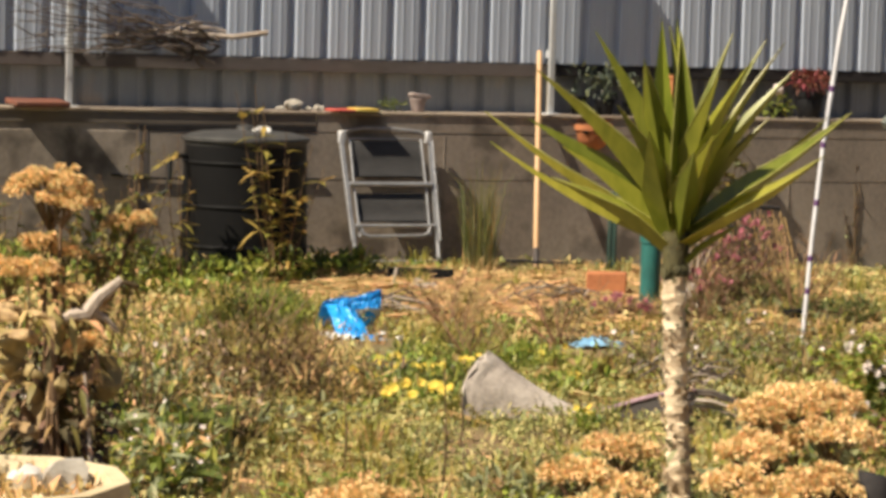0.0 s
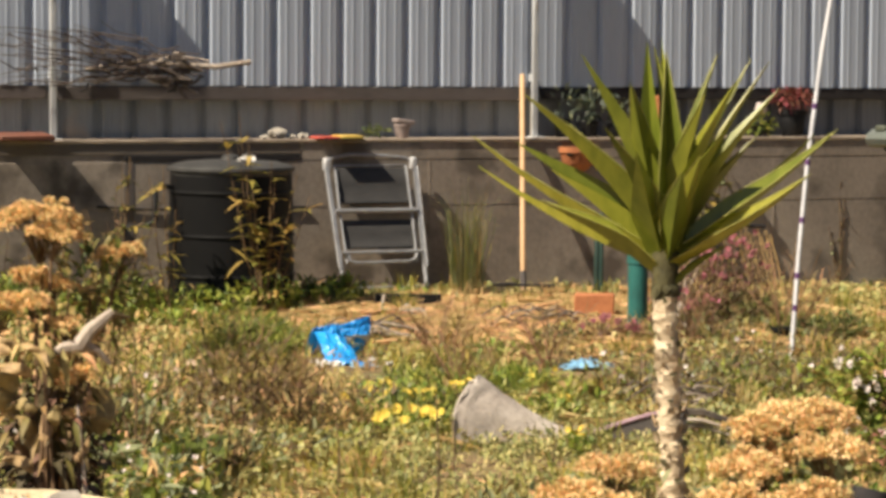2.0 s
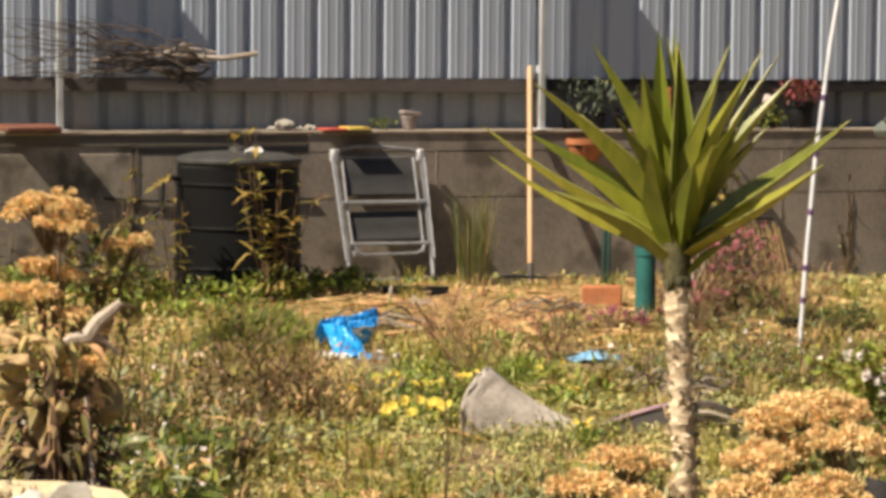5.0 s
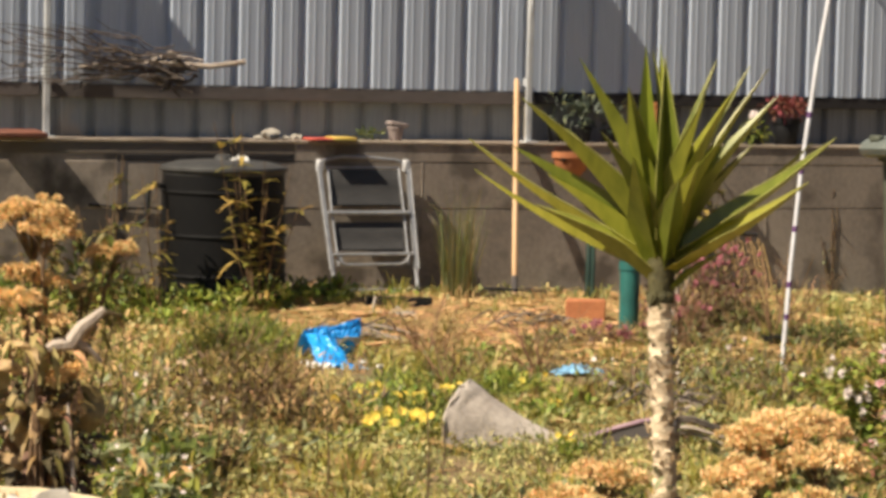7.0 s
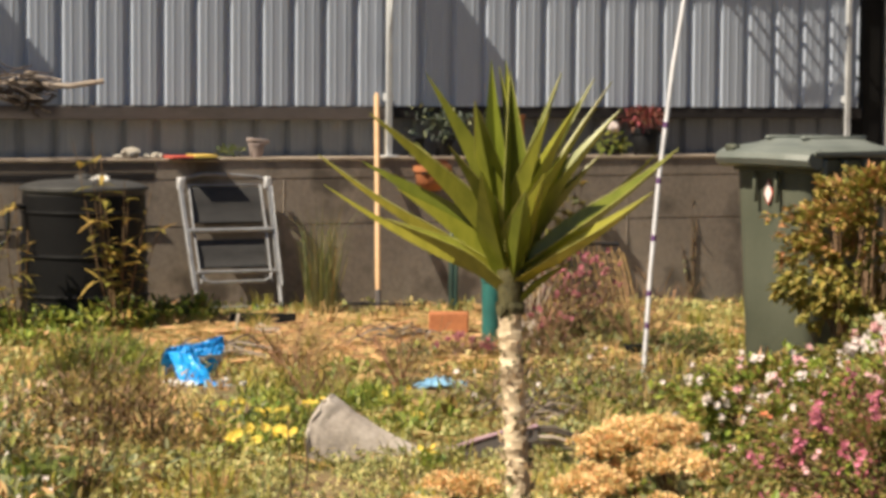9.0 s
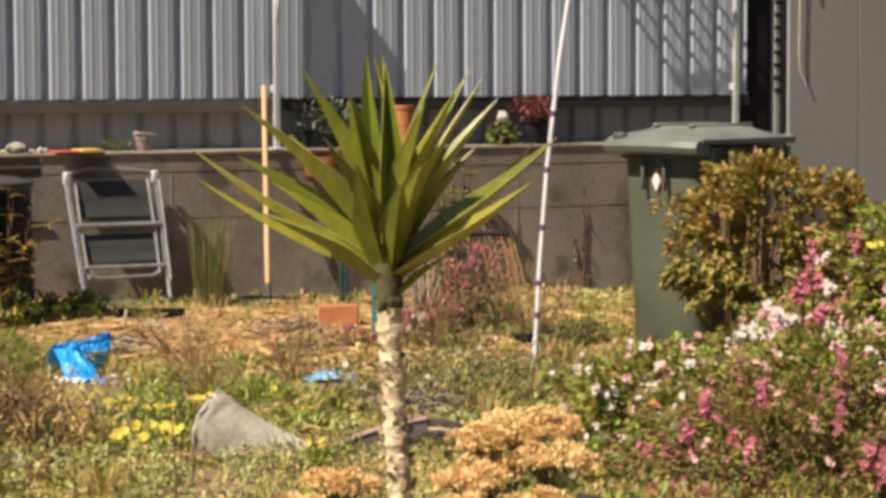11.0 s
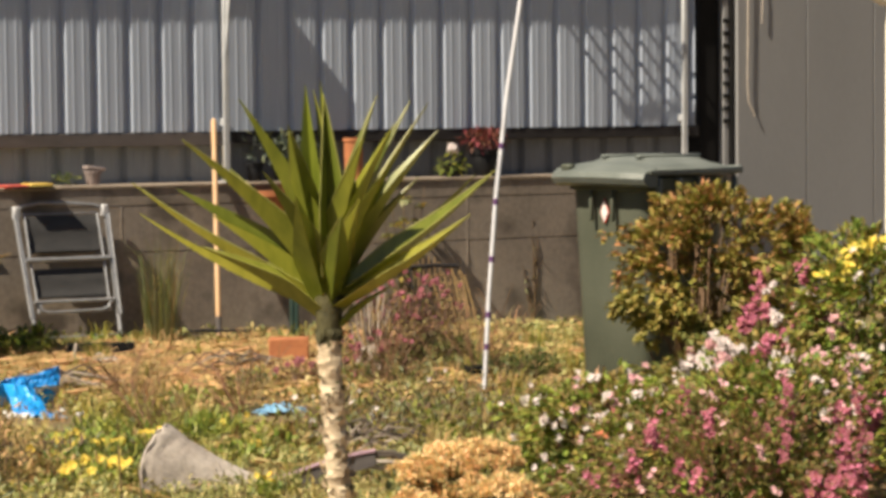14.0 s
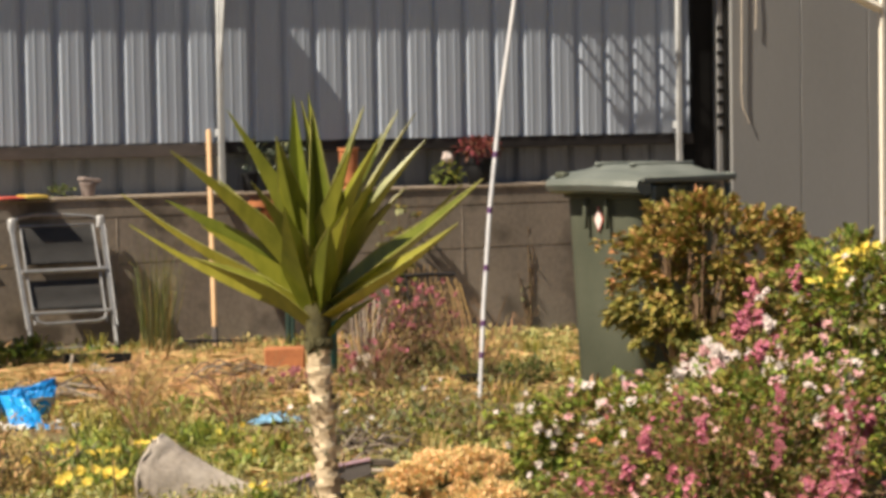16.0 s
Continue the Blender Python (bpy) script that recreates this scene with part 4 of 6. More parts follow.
def tarp():
    """A thin bag, half collapsed: a ridge of film along the straw and one limp corner hanging towards the lawn."""
    t = thing("blue_bag", (-2.375, -3.34, gz(-2.375, -3.34)), "crumpled bright blue plastic bag on the lawn", "bag")

    def film(n, m, shape, seed, deep):
        g = Geo()
        for i in range(n + 1):
            for j in range(m + 1):
                u, v = i / n, j / m
                p = Vector(shape(u, v))
                q = Vector((p.x * 22 + seed, p.y * 7, p.z * 16 + seed))
                fold = noise.noise(q) + 0.6 * abs(noise.noise(q * 2.3)) + 0.3 * noise.noise(q * 5.1)
                g.v.append((p.x + deep * 0.5 * noise.noise(q + Vector((7, 0, 0))), p.y - deep * fold, max(0.003, p.z + 0.6 * deep * fold * (v > 0.02))))
        g.f += [(i * (m + 1) + j, (i + 1) * (m + 1) + j, (i + 1) * (m + 1) + j + 1, i * (m + 1) + j + 1) for i in range(n) for j in range(m)]
        return g

    def ridge(u, v):
        # a slim band that climbs to one end, then falls behind to the ground
        low, top = 0.088 + 0.014 * u, 0.124 + 0.042 * u + 0.005 * math.sin(9 * u)
        z = low + (top - low) * min(1.0, v / 0.45) if v < 0.6 else top * (1 - (v - 0.6) / 0.4)
        return -0.035 + 0.24 * u, 0.235 + 0.012 * math.sin(5 * u) + (0.02 * v if v < 0.6 else 0.012 + 0.22 * (v - 0.6)), z

    def corner(u, v):
        # a limp corner, from the band's low end down to the grass, where it spreads
        a = -0.034 - 0.012 * v
        b = 0.092 - 0.026 * v + 0.012 * math.sin(math.pi * v) + 0.055 * max(0.0, v - 0.8) / 0.2
        return a + (b - a) * u, 0.232 - 0.215 * v - 0.02 * math.sin(math.pi * u), (0.120 - 0.022 * u) * (1 - v) ** 0.9 + 0.012 * math.sin(math.pi * u) * v

    part("fold", film(48, 24, ridge, 1.0, 0.016), BLUE, t)
    part("corner_flap", film(30, 40, corner, 6.0, 0.017), BLUE, t)
    part("hem", film(26, 6, lambda u, v: (0.085 + 0.12 * u, 0.236 + 0.01 * v, 0.092 + 0.014 * u - 0.026 * v * (1 + 0.4 * math.sin(8 * u))), 3.0, 0.014), WHITEP, t, "faded greyish hem")
    part("foot", film(22, 6, lambda u, v: (0.03 + 0.11 * u, 0.0 - 0.02 * v, 0.030 * (1 - v) * (0.6 + 0.4 * math.sin(11 * u))), 8.0, 0.014), PALEBLUE, t, "pale torn end lying on the grass")


tarp()
for k in range(9):
    x, y = -2.34 + rnd(-0.12, 0.2), -3.26 + rnd(-0.08, 0.06)
    tagged(part("plastic_scrap", Geo().blob((x, y, gz(x, y) + 0.012), rnd(0.012, 0.026), 0.8, 2, k * 1.3, 0.5), WHITEP), "small scrap of white plastic by the blue bag", "litter", "plastic scraps")


def wrinkled(name, x, y, rot, rx, ry, h, mat, label, seed):
    t = thing(name, pose(x, y, gz(x, y), 0, 0, rot), label, "litter")
    g, n = Geo(), 16
    for i in range(n + 1):
        for j in range(n + 1):
            u, v = -1 + 2 * i / n, -1 + 2 * j / n
            q = Vector((u * 2 + seed, v * 2, seed))
            k = max(0.0, 1 - (u * u + v * v) * 0.6)
            g.v.append((u * rx * (1 + 0.4 * noise.noise(q)), v * ry * (1 + 0.4 * noise.noise(q + Vector((5, 0, 0)))), 0.004 + h * k * (0.4 + abs(noise.noise(q * 2.5)))))
    g.f += [(i * (n + 1) + j, (i + 1) * (n + 1) + j, (i + 1) * (n + 1) + j + 1, i * (n + 1) + j + 1) for i in range(n) for j in range(n)]
    part("film", g, mat, t)


wrinkled("grey_rag", -1.40, -1.58, -22, 0.15, 0.05, 0.045, STONE, "dirty pale rag lying beside the timber", 9.0)
wrinkled("blue_rag", -1.43, -3.55, -12, 0.10, 0.045, 0.045, PALEBLUE, "pale blue plastic rag in the grass", 2.0)
wrinkled("white_rag", -1.42, -4.30, 10, 0.10, 0.06, 0.09, WHITEP, "dirty white rag beside twigs", 6.0)


def bent_sheet():
    """A stiff grey sheet, curled at one end and running out to a thin strip."""
    t = thing("bent_sheet", pose(-2.605, -5.35, gz(-2.6, -5.35), 0, 0, -20), "grey weathered plastic sheet curled up at one end", "plastic sheet")
    g, n, m = Geo(), 44, 22
    for side in (0, 0.004):
        for i in range(n + 1):
            s = i / n
            r = 0.198 * (1 - s) ** 1.32 + 0.014
            for j in range(m + 1):
                a = math.pi * (0.02 + 0.96 * j / m)
                k, up = (1 - s) ** 2, math.sin(a)
                crease = abs(noise.noise(Vector((s * 14 + 0.25 * j, j * 0.30, 1)))) + 0.6 * abs(noise.noise(Vector((s * 34 - 0.5 * j, j * 0.6, 4))))
                x = -0.128 + 0.425 * s + (0.16 * up * up - 0.10 * up) * k + 0.012 * math.cos(a) * (1 - s)
                ripple = 1.0 - 0.05 * crease * (1 - s) ** 0.7
                g.v.append((x + 0.010 * noise.noise(Vector((j * 0.9, s * 5, 8))) * k, math.cos(a) * (r + side) * 0.55 * (1.03 - 0.18 * crease * (1 - s)), max(0.0, up) ** 0.85 * (r + side) * ripple))
    k = (n + 1) * (m + 1)
    for o, flip in ((0, 1), (k, 0)):
        for i in range(n):
            for j in range(m):
                q = (o + i * (m + 1) + j, o + (i + 1) * (m + 1) + j, o + (i + 1) * (m + 1) + j + 1, o + i * (m + 1) + j + 1)
                g.f.append(tuple(reversed(q)) if flip else q)
    g.f += [(j, j + 1, k + j + 1, k + j) for j in range(m)]
    shell = part("shell", g, SHEET, t)
    part("shell_edge", Geo().tube([g.v[j] for j in range(m + 1)], 0.004, 6), SHEET, shell)
    # the strip goes on, standing on edge, behind the yucca
    g, pts = Geo(), [(0.285, -0.01, 0.030, 0.024), (0.325, 0.0, 0.040, 0.042), (0.38, 0.006, 0.058, 0.050), (0.46, 0.01, 0.080, 0.048), (0.57, 0.015, 0.098, 0.036)]
    for x, y, z, h in pts:
        g.v += [(x, y - 0.008, z - h), (x, y + 0.006, z - h), (x, y + 0.010, z + 0.004), (x, y - 0.004, z + 0.004)]
    for i in range(len(pts) - 1):
        g.f += [(4 * i + j, 4 * i + 4 + j, 4 * i + 4 + (j + 1) % 4, 4 * i + (j + 1) % 4) for j in range(4)]
    part("tail", g, RAIL_BROWN, t, "dark strip standing on edge")
    part("hose", Geo().tube([(x, y - 0.002, z + 0.009) for x, y, z, h in pts], 0.0075, 6), STRIPE, t, "purple hose along the edge")
    for k in range(6):
        z, s = rnd(0.0, 0.05), rnd(-0.02, 0.02)
        part("strand", Geo().tube([(0.44, 0.02 + s, 0.03 + z), (0.52, 0.03, 0.055 + z), (0.62, 0.02 - s, 0.05 + z * 1.2), (0.74 + s, 0.0, 0.015 + z)], [0.006, 0.008, 0.008, 0.004], 6), WOODGREY if k % 2 else TWIG, t, "frayed bark-like strand")
    part("tie", Geo().blob((0.292, -0.015, 0.018), 0.024, 0.5, 2, 3.0, 0.7), DARK, t, "dark clod at the bend")


bent_sheet()


def twigs(x, y, n, r, label):
    t = thing("twig_heap", (x, y, gz(x, y)), label, "twigs")
    for k in range(n):
        a, L = rnd(-0.6, 0.5), rnd(0.12, 0.30)
        c = Vector((rnd(-r, r), rnd(-r, r), rnd(0.01, 0.06)))
        d = Vector((math.cos(a), math.sin(a), 0)) * L * 0.5
        part("twig", Geo().tube([c - d, c - d * 0.4 + Vector((0, 0, rnd(0.02, 0.05))), c + d * 0.3 + Vector((0, 0, rnd(0.02, 0.06))) + ball(0.02), c + d], [0.002, 0.0045, 0.004, 0.002], 5), WOODGREY if k % 3 == 0 else TWIG, t)


twigs(-1.74, -4.92, 26, 0.13, "heap of grey-brown bent twigs on the ground")
twigs(-2.0, -2.72, 22, 0.14, "pale dry twigs lying beside the blue bag")
twigs(-1.05, -2.25, 16, 0.2, "loose dry twigs on the straw")

post = thing("star_picket", (0.02, -0.72, gz(0, -0.7) - 0.02), "dark green steel picket in front of the wall", "post")
part("shaft", Geo().box(-0.022, 0.022, -0.016, 0.016, 0, 0.46, 0.004), GREENPOST, post)
part("flange", Geo().box(-0.006, 0.006, -0.045, -0.012, 0, 0.46, 0.002), GREENPOST, post)
teal = thing("downpipe_offcut", (-0.66, -2.48, gz(-0.66, -2.48) - 0.01), "teal plastic pipe offcut standing in weeds", "pipe")
part("tube", Geo().lathe([(0.035, 0.0), (0.045, 0.0), (0.045, 0.30), (0.05, 0.302), (0.05, 0.34), (0.040, 0.34), (0.038, 0.02)], 18), TEAL, teal)


def basket():
    t = thing("wicker_frame", pose(0.74, -1.05, gz(0.72, -1.05), -8, 0, -10), "straw-coloured wicker frame leaning upright", "basket")
    for i in range(9):
        x = i / 8
        foot, top = 0.01 + 0.165 * x, -0.075 + 0.185 * x
        part("upright", Geo().tube([(foot, rnd(-0.008, 0.008), 0), ((foot + top) / 2 + rnd(-0.006, 0.006), rnd(-0.008, 0.008), 0.2), (top, 0, rnd(0.33, 0.41))], rnd(0.0032, 0.005), 5), STRAWCANE if i > 4 or i % 3 == 0 else WICKER, t)
    for k in range(8):
        z = 0.04 + 0.043 * k
        a = 0.01 - 0.2 * z
        part("weaver", Geo().tube([(a + 0.0165 * i, 0.006 * (-1) ** i, z + rnd(-0.005, 0.005)) for i in range(11)], 0.0032, 5), WICKER if k % 3 else STRAWCANE, t)
    for i in range(6):
        x = -0.17 + 0.03 * i
        part("broken_cane", Geo().tube([(x, 0.004, 0.30 + rnd(-0.04, 0.04)), (x + rnd(-0.01, 0.01), 0, 0.435 + rnd(-0.02, 0.01))], 0.004, 5), WICKER, t)
    part("top_rim", Geo().tube([(-0.185, 0, 0.388), (-0.05, 0.004, 0.394), (0.085, 0, 0.386)], 0.011, 7), RAIL, t, "dark top bar")
    part("side_post", Geo().tube([(-0.17, 0.01, 0.0), (-0.175, 0.006, 0.39)], 0.008, 6), RAIL, t, "dark side bar")


basket()
flower_pot("flower_pot", -0.29, -3.10, gz(-0.29, -3.10) - 0.01, 0.05, 0.08, BLACK, "empty black plastic pot in the weeds")
stick = thing("white_stick", (-1.50, -1.55, gz(-1.5, -1.55) - 0.01), "short white plant stick in the ground", "stick")
part("shaft", Geo().tube([(0, 0, 0), (-0.006, 0, 0.07), (0.004, 0, 0.12)], 0.0065, 6), CORD, stick)


def hump():
    t = thing("pale_stalks", (-0.63, -2.80, gz(-0.63, -2.80) - 0.01), "clump of pale dried stalks among pink-flowered weeds", "plant")
    for k in range(34):
        tip = Vector((rnd(-0.10, 0.10), rnd(-0.08, 0.08), rnd(0.16, 0.40)))
        part("stalk", Geo().tube([tip * 0.1 * rnd(0.5, 2), tip * 0.6 + ball(0.02), tip], [0.005, 0.0045, 0.003], 5), WOODGREY if k % 3 else STRAWCANE, t)
    part("rock", Geo().blob((-0.02, -0.02, 0.06), 0.05, 0.5, 3, 8.0, 1.8), SHEET, t)


hump()


def cream_planter():
    t = thing("bowl_planter", pose(-4.745, -7.80, 0, 0, 0, 12), "faceted cream planter bowl with dry mulch and stones", "planter")
    g, n = Geo(), 10
    prof = [(0.0, 0.02), (0.11, 0.0), (0.13, 0.0), (0.185, 0.14), (0.225, 0.30), (0.262, 0.325), (0.262, 0.352), (0.228, 0.350), (0.215, 0.315), (0.0, 0.31)]
    part("bowl", g.lathe(prof, n), CREAMPOT, t, smooth=False)
    part("pedestal", Geo().lathe([(0.0, -0.05), (0.12, -0.05), (0.10, 0.0), (0.0, 0.02)], n), CREAMPOT, t, smooth=False)
    g = Geo()
    for k in range(260):
        a, r = rnd(0, 6.28), 0.2 * math.sqrt(rnd(0, 1))
        g.leaf((r * math.cos(a), r * math.sin(a), 0.318 + rnd(0, 0.022)), ball() + Vector((0, 0, 0.2)), Vector((0, 0, 1)), rnd(0.02, 0.045), rnd(0.008, 0.018))
    tagged(part("mulch", g, STRAW, t, "dry leaf mulch"), kind="stuff")


cream_planter()
for x, y, r, sd, m in ((-4.69, -7.66, 0.036, 4.0, CREAMPOT), (-4.60, -7.80, 0.048, 3.0, STONE), (-4.66, -7.74, 0.03, 5.0, WHITEP), (-4.80, -7.72, 0.035, 7.0, STONE), (-4.745, -7.68, 0.042, 9.0, STONE), (-4.70, -7.655, 0.034, 11.0, CREAMPOT)):
    tagged(part("stone", Geo().blob((0, 0, r * 0.4), r, 0.6, 2, sd, 0.75), m, at=Matrix.Translation((x, y, 0.325))), "pale stone lying on planter mulch", "stone", "stones")

# ---- plants ----


def dry_head(parent, c, rx, rz, n, ry=None):
    """A flat-topped dried flower head: knots of tiny curled florets on short forked stalks, with gaps between."""
    g, c = Geo(), Vector(c)
    ry = ry or rx
    knobs = []
    for _ in range(max(14, n // 16)):
        d = ball()
        q = min(1.0, d.x * d.x + d.y * d.y)
        knobs.append(Vector((d.x * 0.95, d.y * 0.95, math.sqrt(max(0.02, 1 - q)) * rnd(0.45, 1.0) - 0.45 + rnd(-0.3, 0.1))))
    size = 0.011 * rnd(0.9, 1.1)
    for i in range(n * 4):
        k = knobs[i % len(knobs)]
        d = ball().normalized()
        if d.z < -0.4:
            d.z *= -0.7
        p = c + Vector((k.x * rx, k.y * ry, k.z * rz)) + d * size * rnd(0.5, 1.0)
        g.leaf(p, d + ball(0.7), ball(), rnd(0.0045, 0.0085), rnd(0.004, 0.007), rnd(-0.4, 0.4), 1)
    head = tagged(part("flower_head", g, DRYFLOWER, parent), kind="stuff")
    g = Geo()
    for k in knobs[::2]:
        b = c + Vector((k.x * rx, k.y * ry, k.z * rz))
        g.tube([c - Vector((0, 0, rz * 1.8)), c.lerp(b, 0.55) - Vector((0, 0, rz * 0.6)), b], [0.0020, 0.0014, 0.0010], 3)
    tagged(part("stalk_tangle", g, STEM, head), kind="stuff")
    return head


def dried_sedum(name, base, heads, label, leaves=0):
    t = thing(name, base, label, "dried flowers")
    b = Vector(base)
    for x, y, z, rx, rz, n in heads:
        p = Vector((x, y, z)) - b
        dry_head(t, p, rx, rz, n)
        m = Vector((p.x * 0.35, p.y * 0.35, p.z * 0.5)) + ball(0.02)
        part("stem", Geo().tube([Vector((p.x * 0.1, p.y * 0.1, 0)), m, p - Vector((0, 0, rz))], [0.006, 0.005, 0.0035], 6), STEM, t)
    if leaves:
        g = Geo()
        for _ in range(leaves):
            x, y, z, rx, rz, n = random.choice(heads)
            p = Vector((x, y, z)) - b + Vector((rnd(-rx, rx), rnd(-rx, rx), -rz * rnd(0.6, 3.0)))
            g.leaf(p, ball() + Vector((0, 0, 0.4)), Vector((0, 0, 1)) + ball(0.5), rnd(0.018, 0.034), rnd(0.012, 0.02), 0.2)
        tagged(part("foliage", g, LEAF_BLUE, t), kind="stuff")
    return t


left = dried_sedum("dried_flower_shrub", (-4.50, -7.30, gz(-4.5, -7.3)),
                   ((-4.512, -7.28, 0.865, 0.092, 0.060, 1300), (-4.50, -7.33, 0.826, 0.074, 0.030, 620), (-4.342, -7.28, 0.782, 0.060, 0.026, 420), (-4.536, -7.30, 0.742, 0.046, 0.034, 360), (-4.482, -7.28, 0.722, 0.048, 0.022, 240),
                    (-4.605, -7.32, 0.688, 0.056, 0.042, 560), (-4.537, -7.34, 0.692, 0.046, 0.034, 420), (-4.467, -7.42, 0.545, 0.045, 0.036, 380), (-4.466, -7.42, 0.474, 0.028, 0.018, 140), (-4.40, -7.26, 0.70, 0.030, 0.012, 80), (-4.48, -7.36, 0.645, 0.040, 0.024, 160)),
                   "tall shrub of dried golden flower heads")
tuft(left, "foliage", OLIVE, 150, 0.10, 0.10, 0.045, 0.013, (0.10, 0.06, 0.68), 0.3, kind="stuff")
tuft(left, "green_foliage", LEAF_DARK, 60, 0.10, 0.08, 0.04, 0.014, (0.12, 0.05, 0.70), 0.3, kind="stuff")
tuft(left, "withered_foliage", STRAW, 60, 0.12, 0.06, 0.050, 0.016, (-0.03, -0.06, 0.60), 0.8, kind="stuff")
stems(left, "twig", STEM, [(rnd(-0.12, 0.22), rnd(-0.1, 0.12), rnd(0.4, 0.76)) for _ in range(26)], r=0.003)


def succulent():
    t = thing("paddle_succulent", (-4.52, -7.36, gz(-4.52, -7.36)), "olive paddle-leaved succulent with withered leaves", "succulent")
    # sideways, depth, height of the foot, length, width, yaw, tilt, curl
    for x, y, z, L, w, yaw, tilt, curl in ((-0.010, -0.06, 0.505, 0.10, 0.040, 10, 3, 0.01), (-0.07, -0.04, 0.50, 0.09, 0.050, 25, -30, 0.03), (-0.06, -0.02, 0.58, 0.09, 0.022, 0, -62, 0.03), (0.085, -0.02, 0.40, 0.095, 0.085, 0, 12, 0.0),
                                           (0.05, -0.03, 0.38, 0.09, 0.075, -15, -18, 0.0), (-0.07, -0.02, 0.44, 0.10, 0.055, 30, -15, 0.03), (0.02, 0.03, 0.34, 0.11, 0.085, -20, 8, 0.0), (-0.03, -0.05, 0.36, 0.10, 0.06, 60, -8, 0.02),
                                           (0.06, -0.03, 0.58, 0.10, 0.022, -10, 52, 0.02), (0.03, -0.05, 0.50, 0.09, 0.024, 0, 40, 0.04),
                                           (-0.09, -0.07, 0.58, 0.10, 0.030, 10, -75, 0.05), (-0.04, -0.08, 0.46, 0.08, 0.030, -20, -55, 0.04), (0.05, -0.08, 0.45, 0.07, 0.026, 30, 62, 0.04), (-0.03, -0.09, 0.40, 0.07, 0.028, 0, 25, 0.02),
                                           (-0.055, -0.10, 0.53, 0.085, 0.030, 15, -40, 0.05), (-0.02, -0.10, 0.55, 0.08, 0.024, -10, -20, 0.04), (0.0, -0.10, 0.47, 0.055, 0.030, 5, -160, 0.0), (-0.05, -0.10, 0.34, 0.075, 0.026, 30, -35, 0.03), (0.03, -0.10, 0.36, 0.06, 0.022, 0, 70, 0.03)):
        g, n, m = Geo(), 10, 12
        for i in range(n + 1):
            s = i / n
            ww = w * 0.5 * math.sin(math.pi * (0.08 + 0.87 * s)) ** 0.6
            for j in range(m):
                a = 2 * math.pi * j / m
                g.v.append((math.cos(a) * ww - curl * s * s, math.sin(a) * (0.0045 if w < 0.031 else 0.009) + 0.02 * s * s + 0.006 * math.sin(9 * s + x * 90), L * s - curl * s * s * 0.5))
        g.f += [(i * m + j, i * m + (j + 1) % m, (i + 1) * m + (j + 1) % m, (i + 1) * m + j) for i in range(n) for j in range(m)]
        g.f += [tuple(reversed(range(m))), tuple(range(n * m, n * m + m))]
        part("paddle", g, PALELEAF if w < 0.031 else CACTUS, t, at=pose(x, y, z, 0, tilt, yaw - 16))
    part("trunk", Geo().tube([(0, 0, 0), (0.01, 0, 0.15), (-0.02, 0.01, 0.35), (0.0, 0.0, 0.52)], [0.04, 0.034, 0.028, 0.015], 8), STEM, t)
    for k in range(9):
        a = 0.9 * k
        part("side_stem", Geo().tube([(0, 0, 0.12 + 0.045 * k), (0.04 * math.cos(a), 0.04 * math.sin(a), 0.18 + 0.045 * k), (0.09 * math.cos(a), 0.08 * math.sin(a), 0.25 + 0.04 * k)], [0.014, 0.012, 0.007], 6), STEM, t)
    for k in range(4):
        x = -0.07 + rnd(0.0, 0.13)
        part("dry_stem", Geo().tube([(x * 0.6, -0.08, 0.10), (x + rnd(-0.01, 0.01), -0.10, 0.30), (x * 1.1 + rnd(-0.02, 0.02), -0.09, rnd(0.40, 0.56))], [0.006, 0.005, 0.003], 6), CORD if k == 2 else STEM, t)
    tuft(t, "withered_foliage", DEADLEAF, 420, 0.12, 0.15, 0.045, 0.022, (0.01, 0.03, 0.36), 0.7)
    tuft(t, "dead_foliage", REDTWIG, 60, 0.11, 0.13, 0.045, 0.010, (0.0, -0.02, 0.42), 0.8)
    tuft(t, "dry_foliage", OLIVE, 50, 0.12, 0.13, 0.050, 0.014, (-0.02, -0.07, 0.46), 0.8)


succulent()
drift = thing("driftwood", (-4.44, -7.42, 0.0), "forked grey driftwood branch among dried flowers", "driftwood")
part("limb", Geo().tube([(-0.05, 0.12, 0.02), (-0.075, 0.10, 0.35), (-0.085, 0.03, 0.585), (-0.06, 0.0, 0.604), (-0.028, 0.0, 0.606), (-0.004, 0.0, 0.640), (0.022, 0.0, 0.658), (0.042, 0.0, 0.676)], [0.009, 0.008, 0.008, 0.012, 0.017, 0.014, 0.012, 0.008], 8), WOODGREY, drift)
part("fork", Geo().tube([(-0.02, 0.0, 0.612), (0.01, -0.005, 0.597), (0.035, -0.01, 0.570)], [0.011, 0.007, 0.004], 7), WOODGREY, drift)
part("fork", Geo().tube([(0.012, 0.0, 0.650), (0.05, 0.01, 0.668), (0.085, 0.02, 0.660)], [0.008, 0.006, 0.003], 7), STEM, drift)

dried_sedum("dried_flower_clump", (-3.90, -9.15, gz(-3.9, -9.15)),
            ((-3.80, -9.085, 0.655, 0.082, 0.032, 900), (-3.73, -9.06, 0.645, 0.05, 0.03, 420), (-3.88, -9.10, 0.640, 0.05, 0.030, 420), (-3.815, -9.20, 0.622, 0.066, 0.034, 800), (-3.935, -9.19, 0.600, 0.06, 0.036, 700), (-4.005, -9.26, 0.566, 0.045, 0.034, 500),
             (-3.915, -9.32, 0.570, 0.066, 0.035, 700), (-3.98, -9.34, 0.545, 0.06, 0.035, 500), (-3.87, -9.12, 0.60, 0.05, 0.03, 400)),
            "low clump of dried golden flower heads", 260)
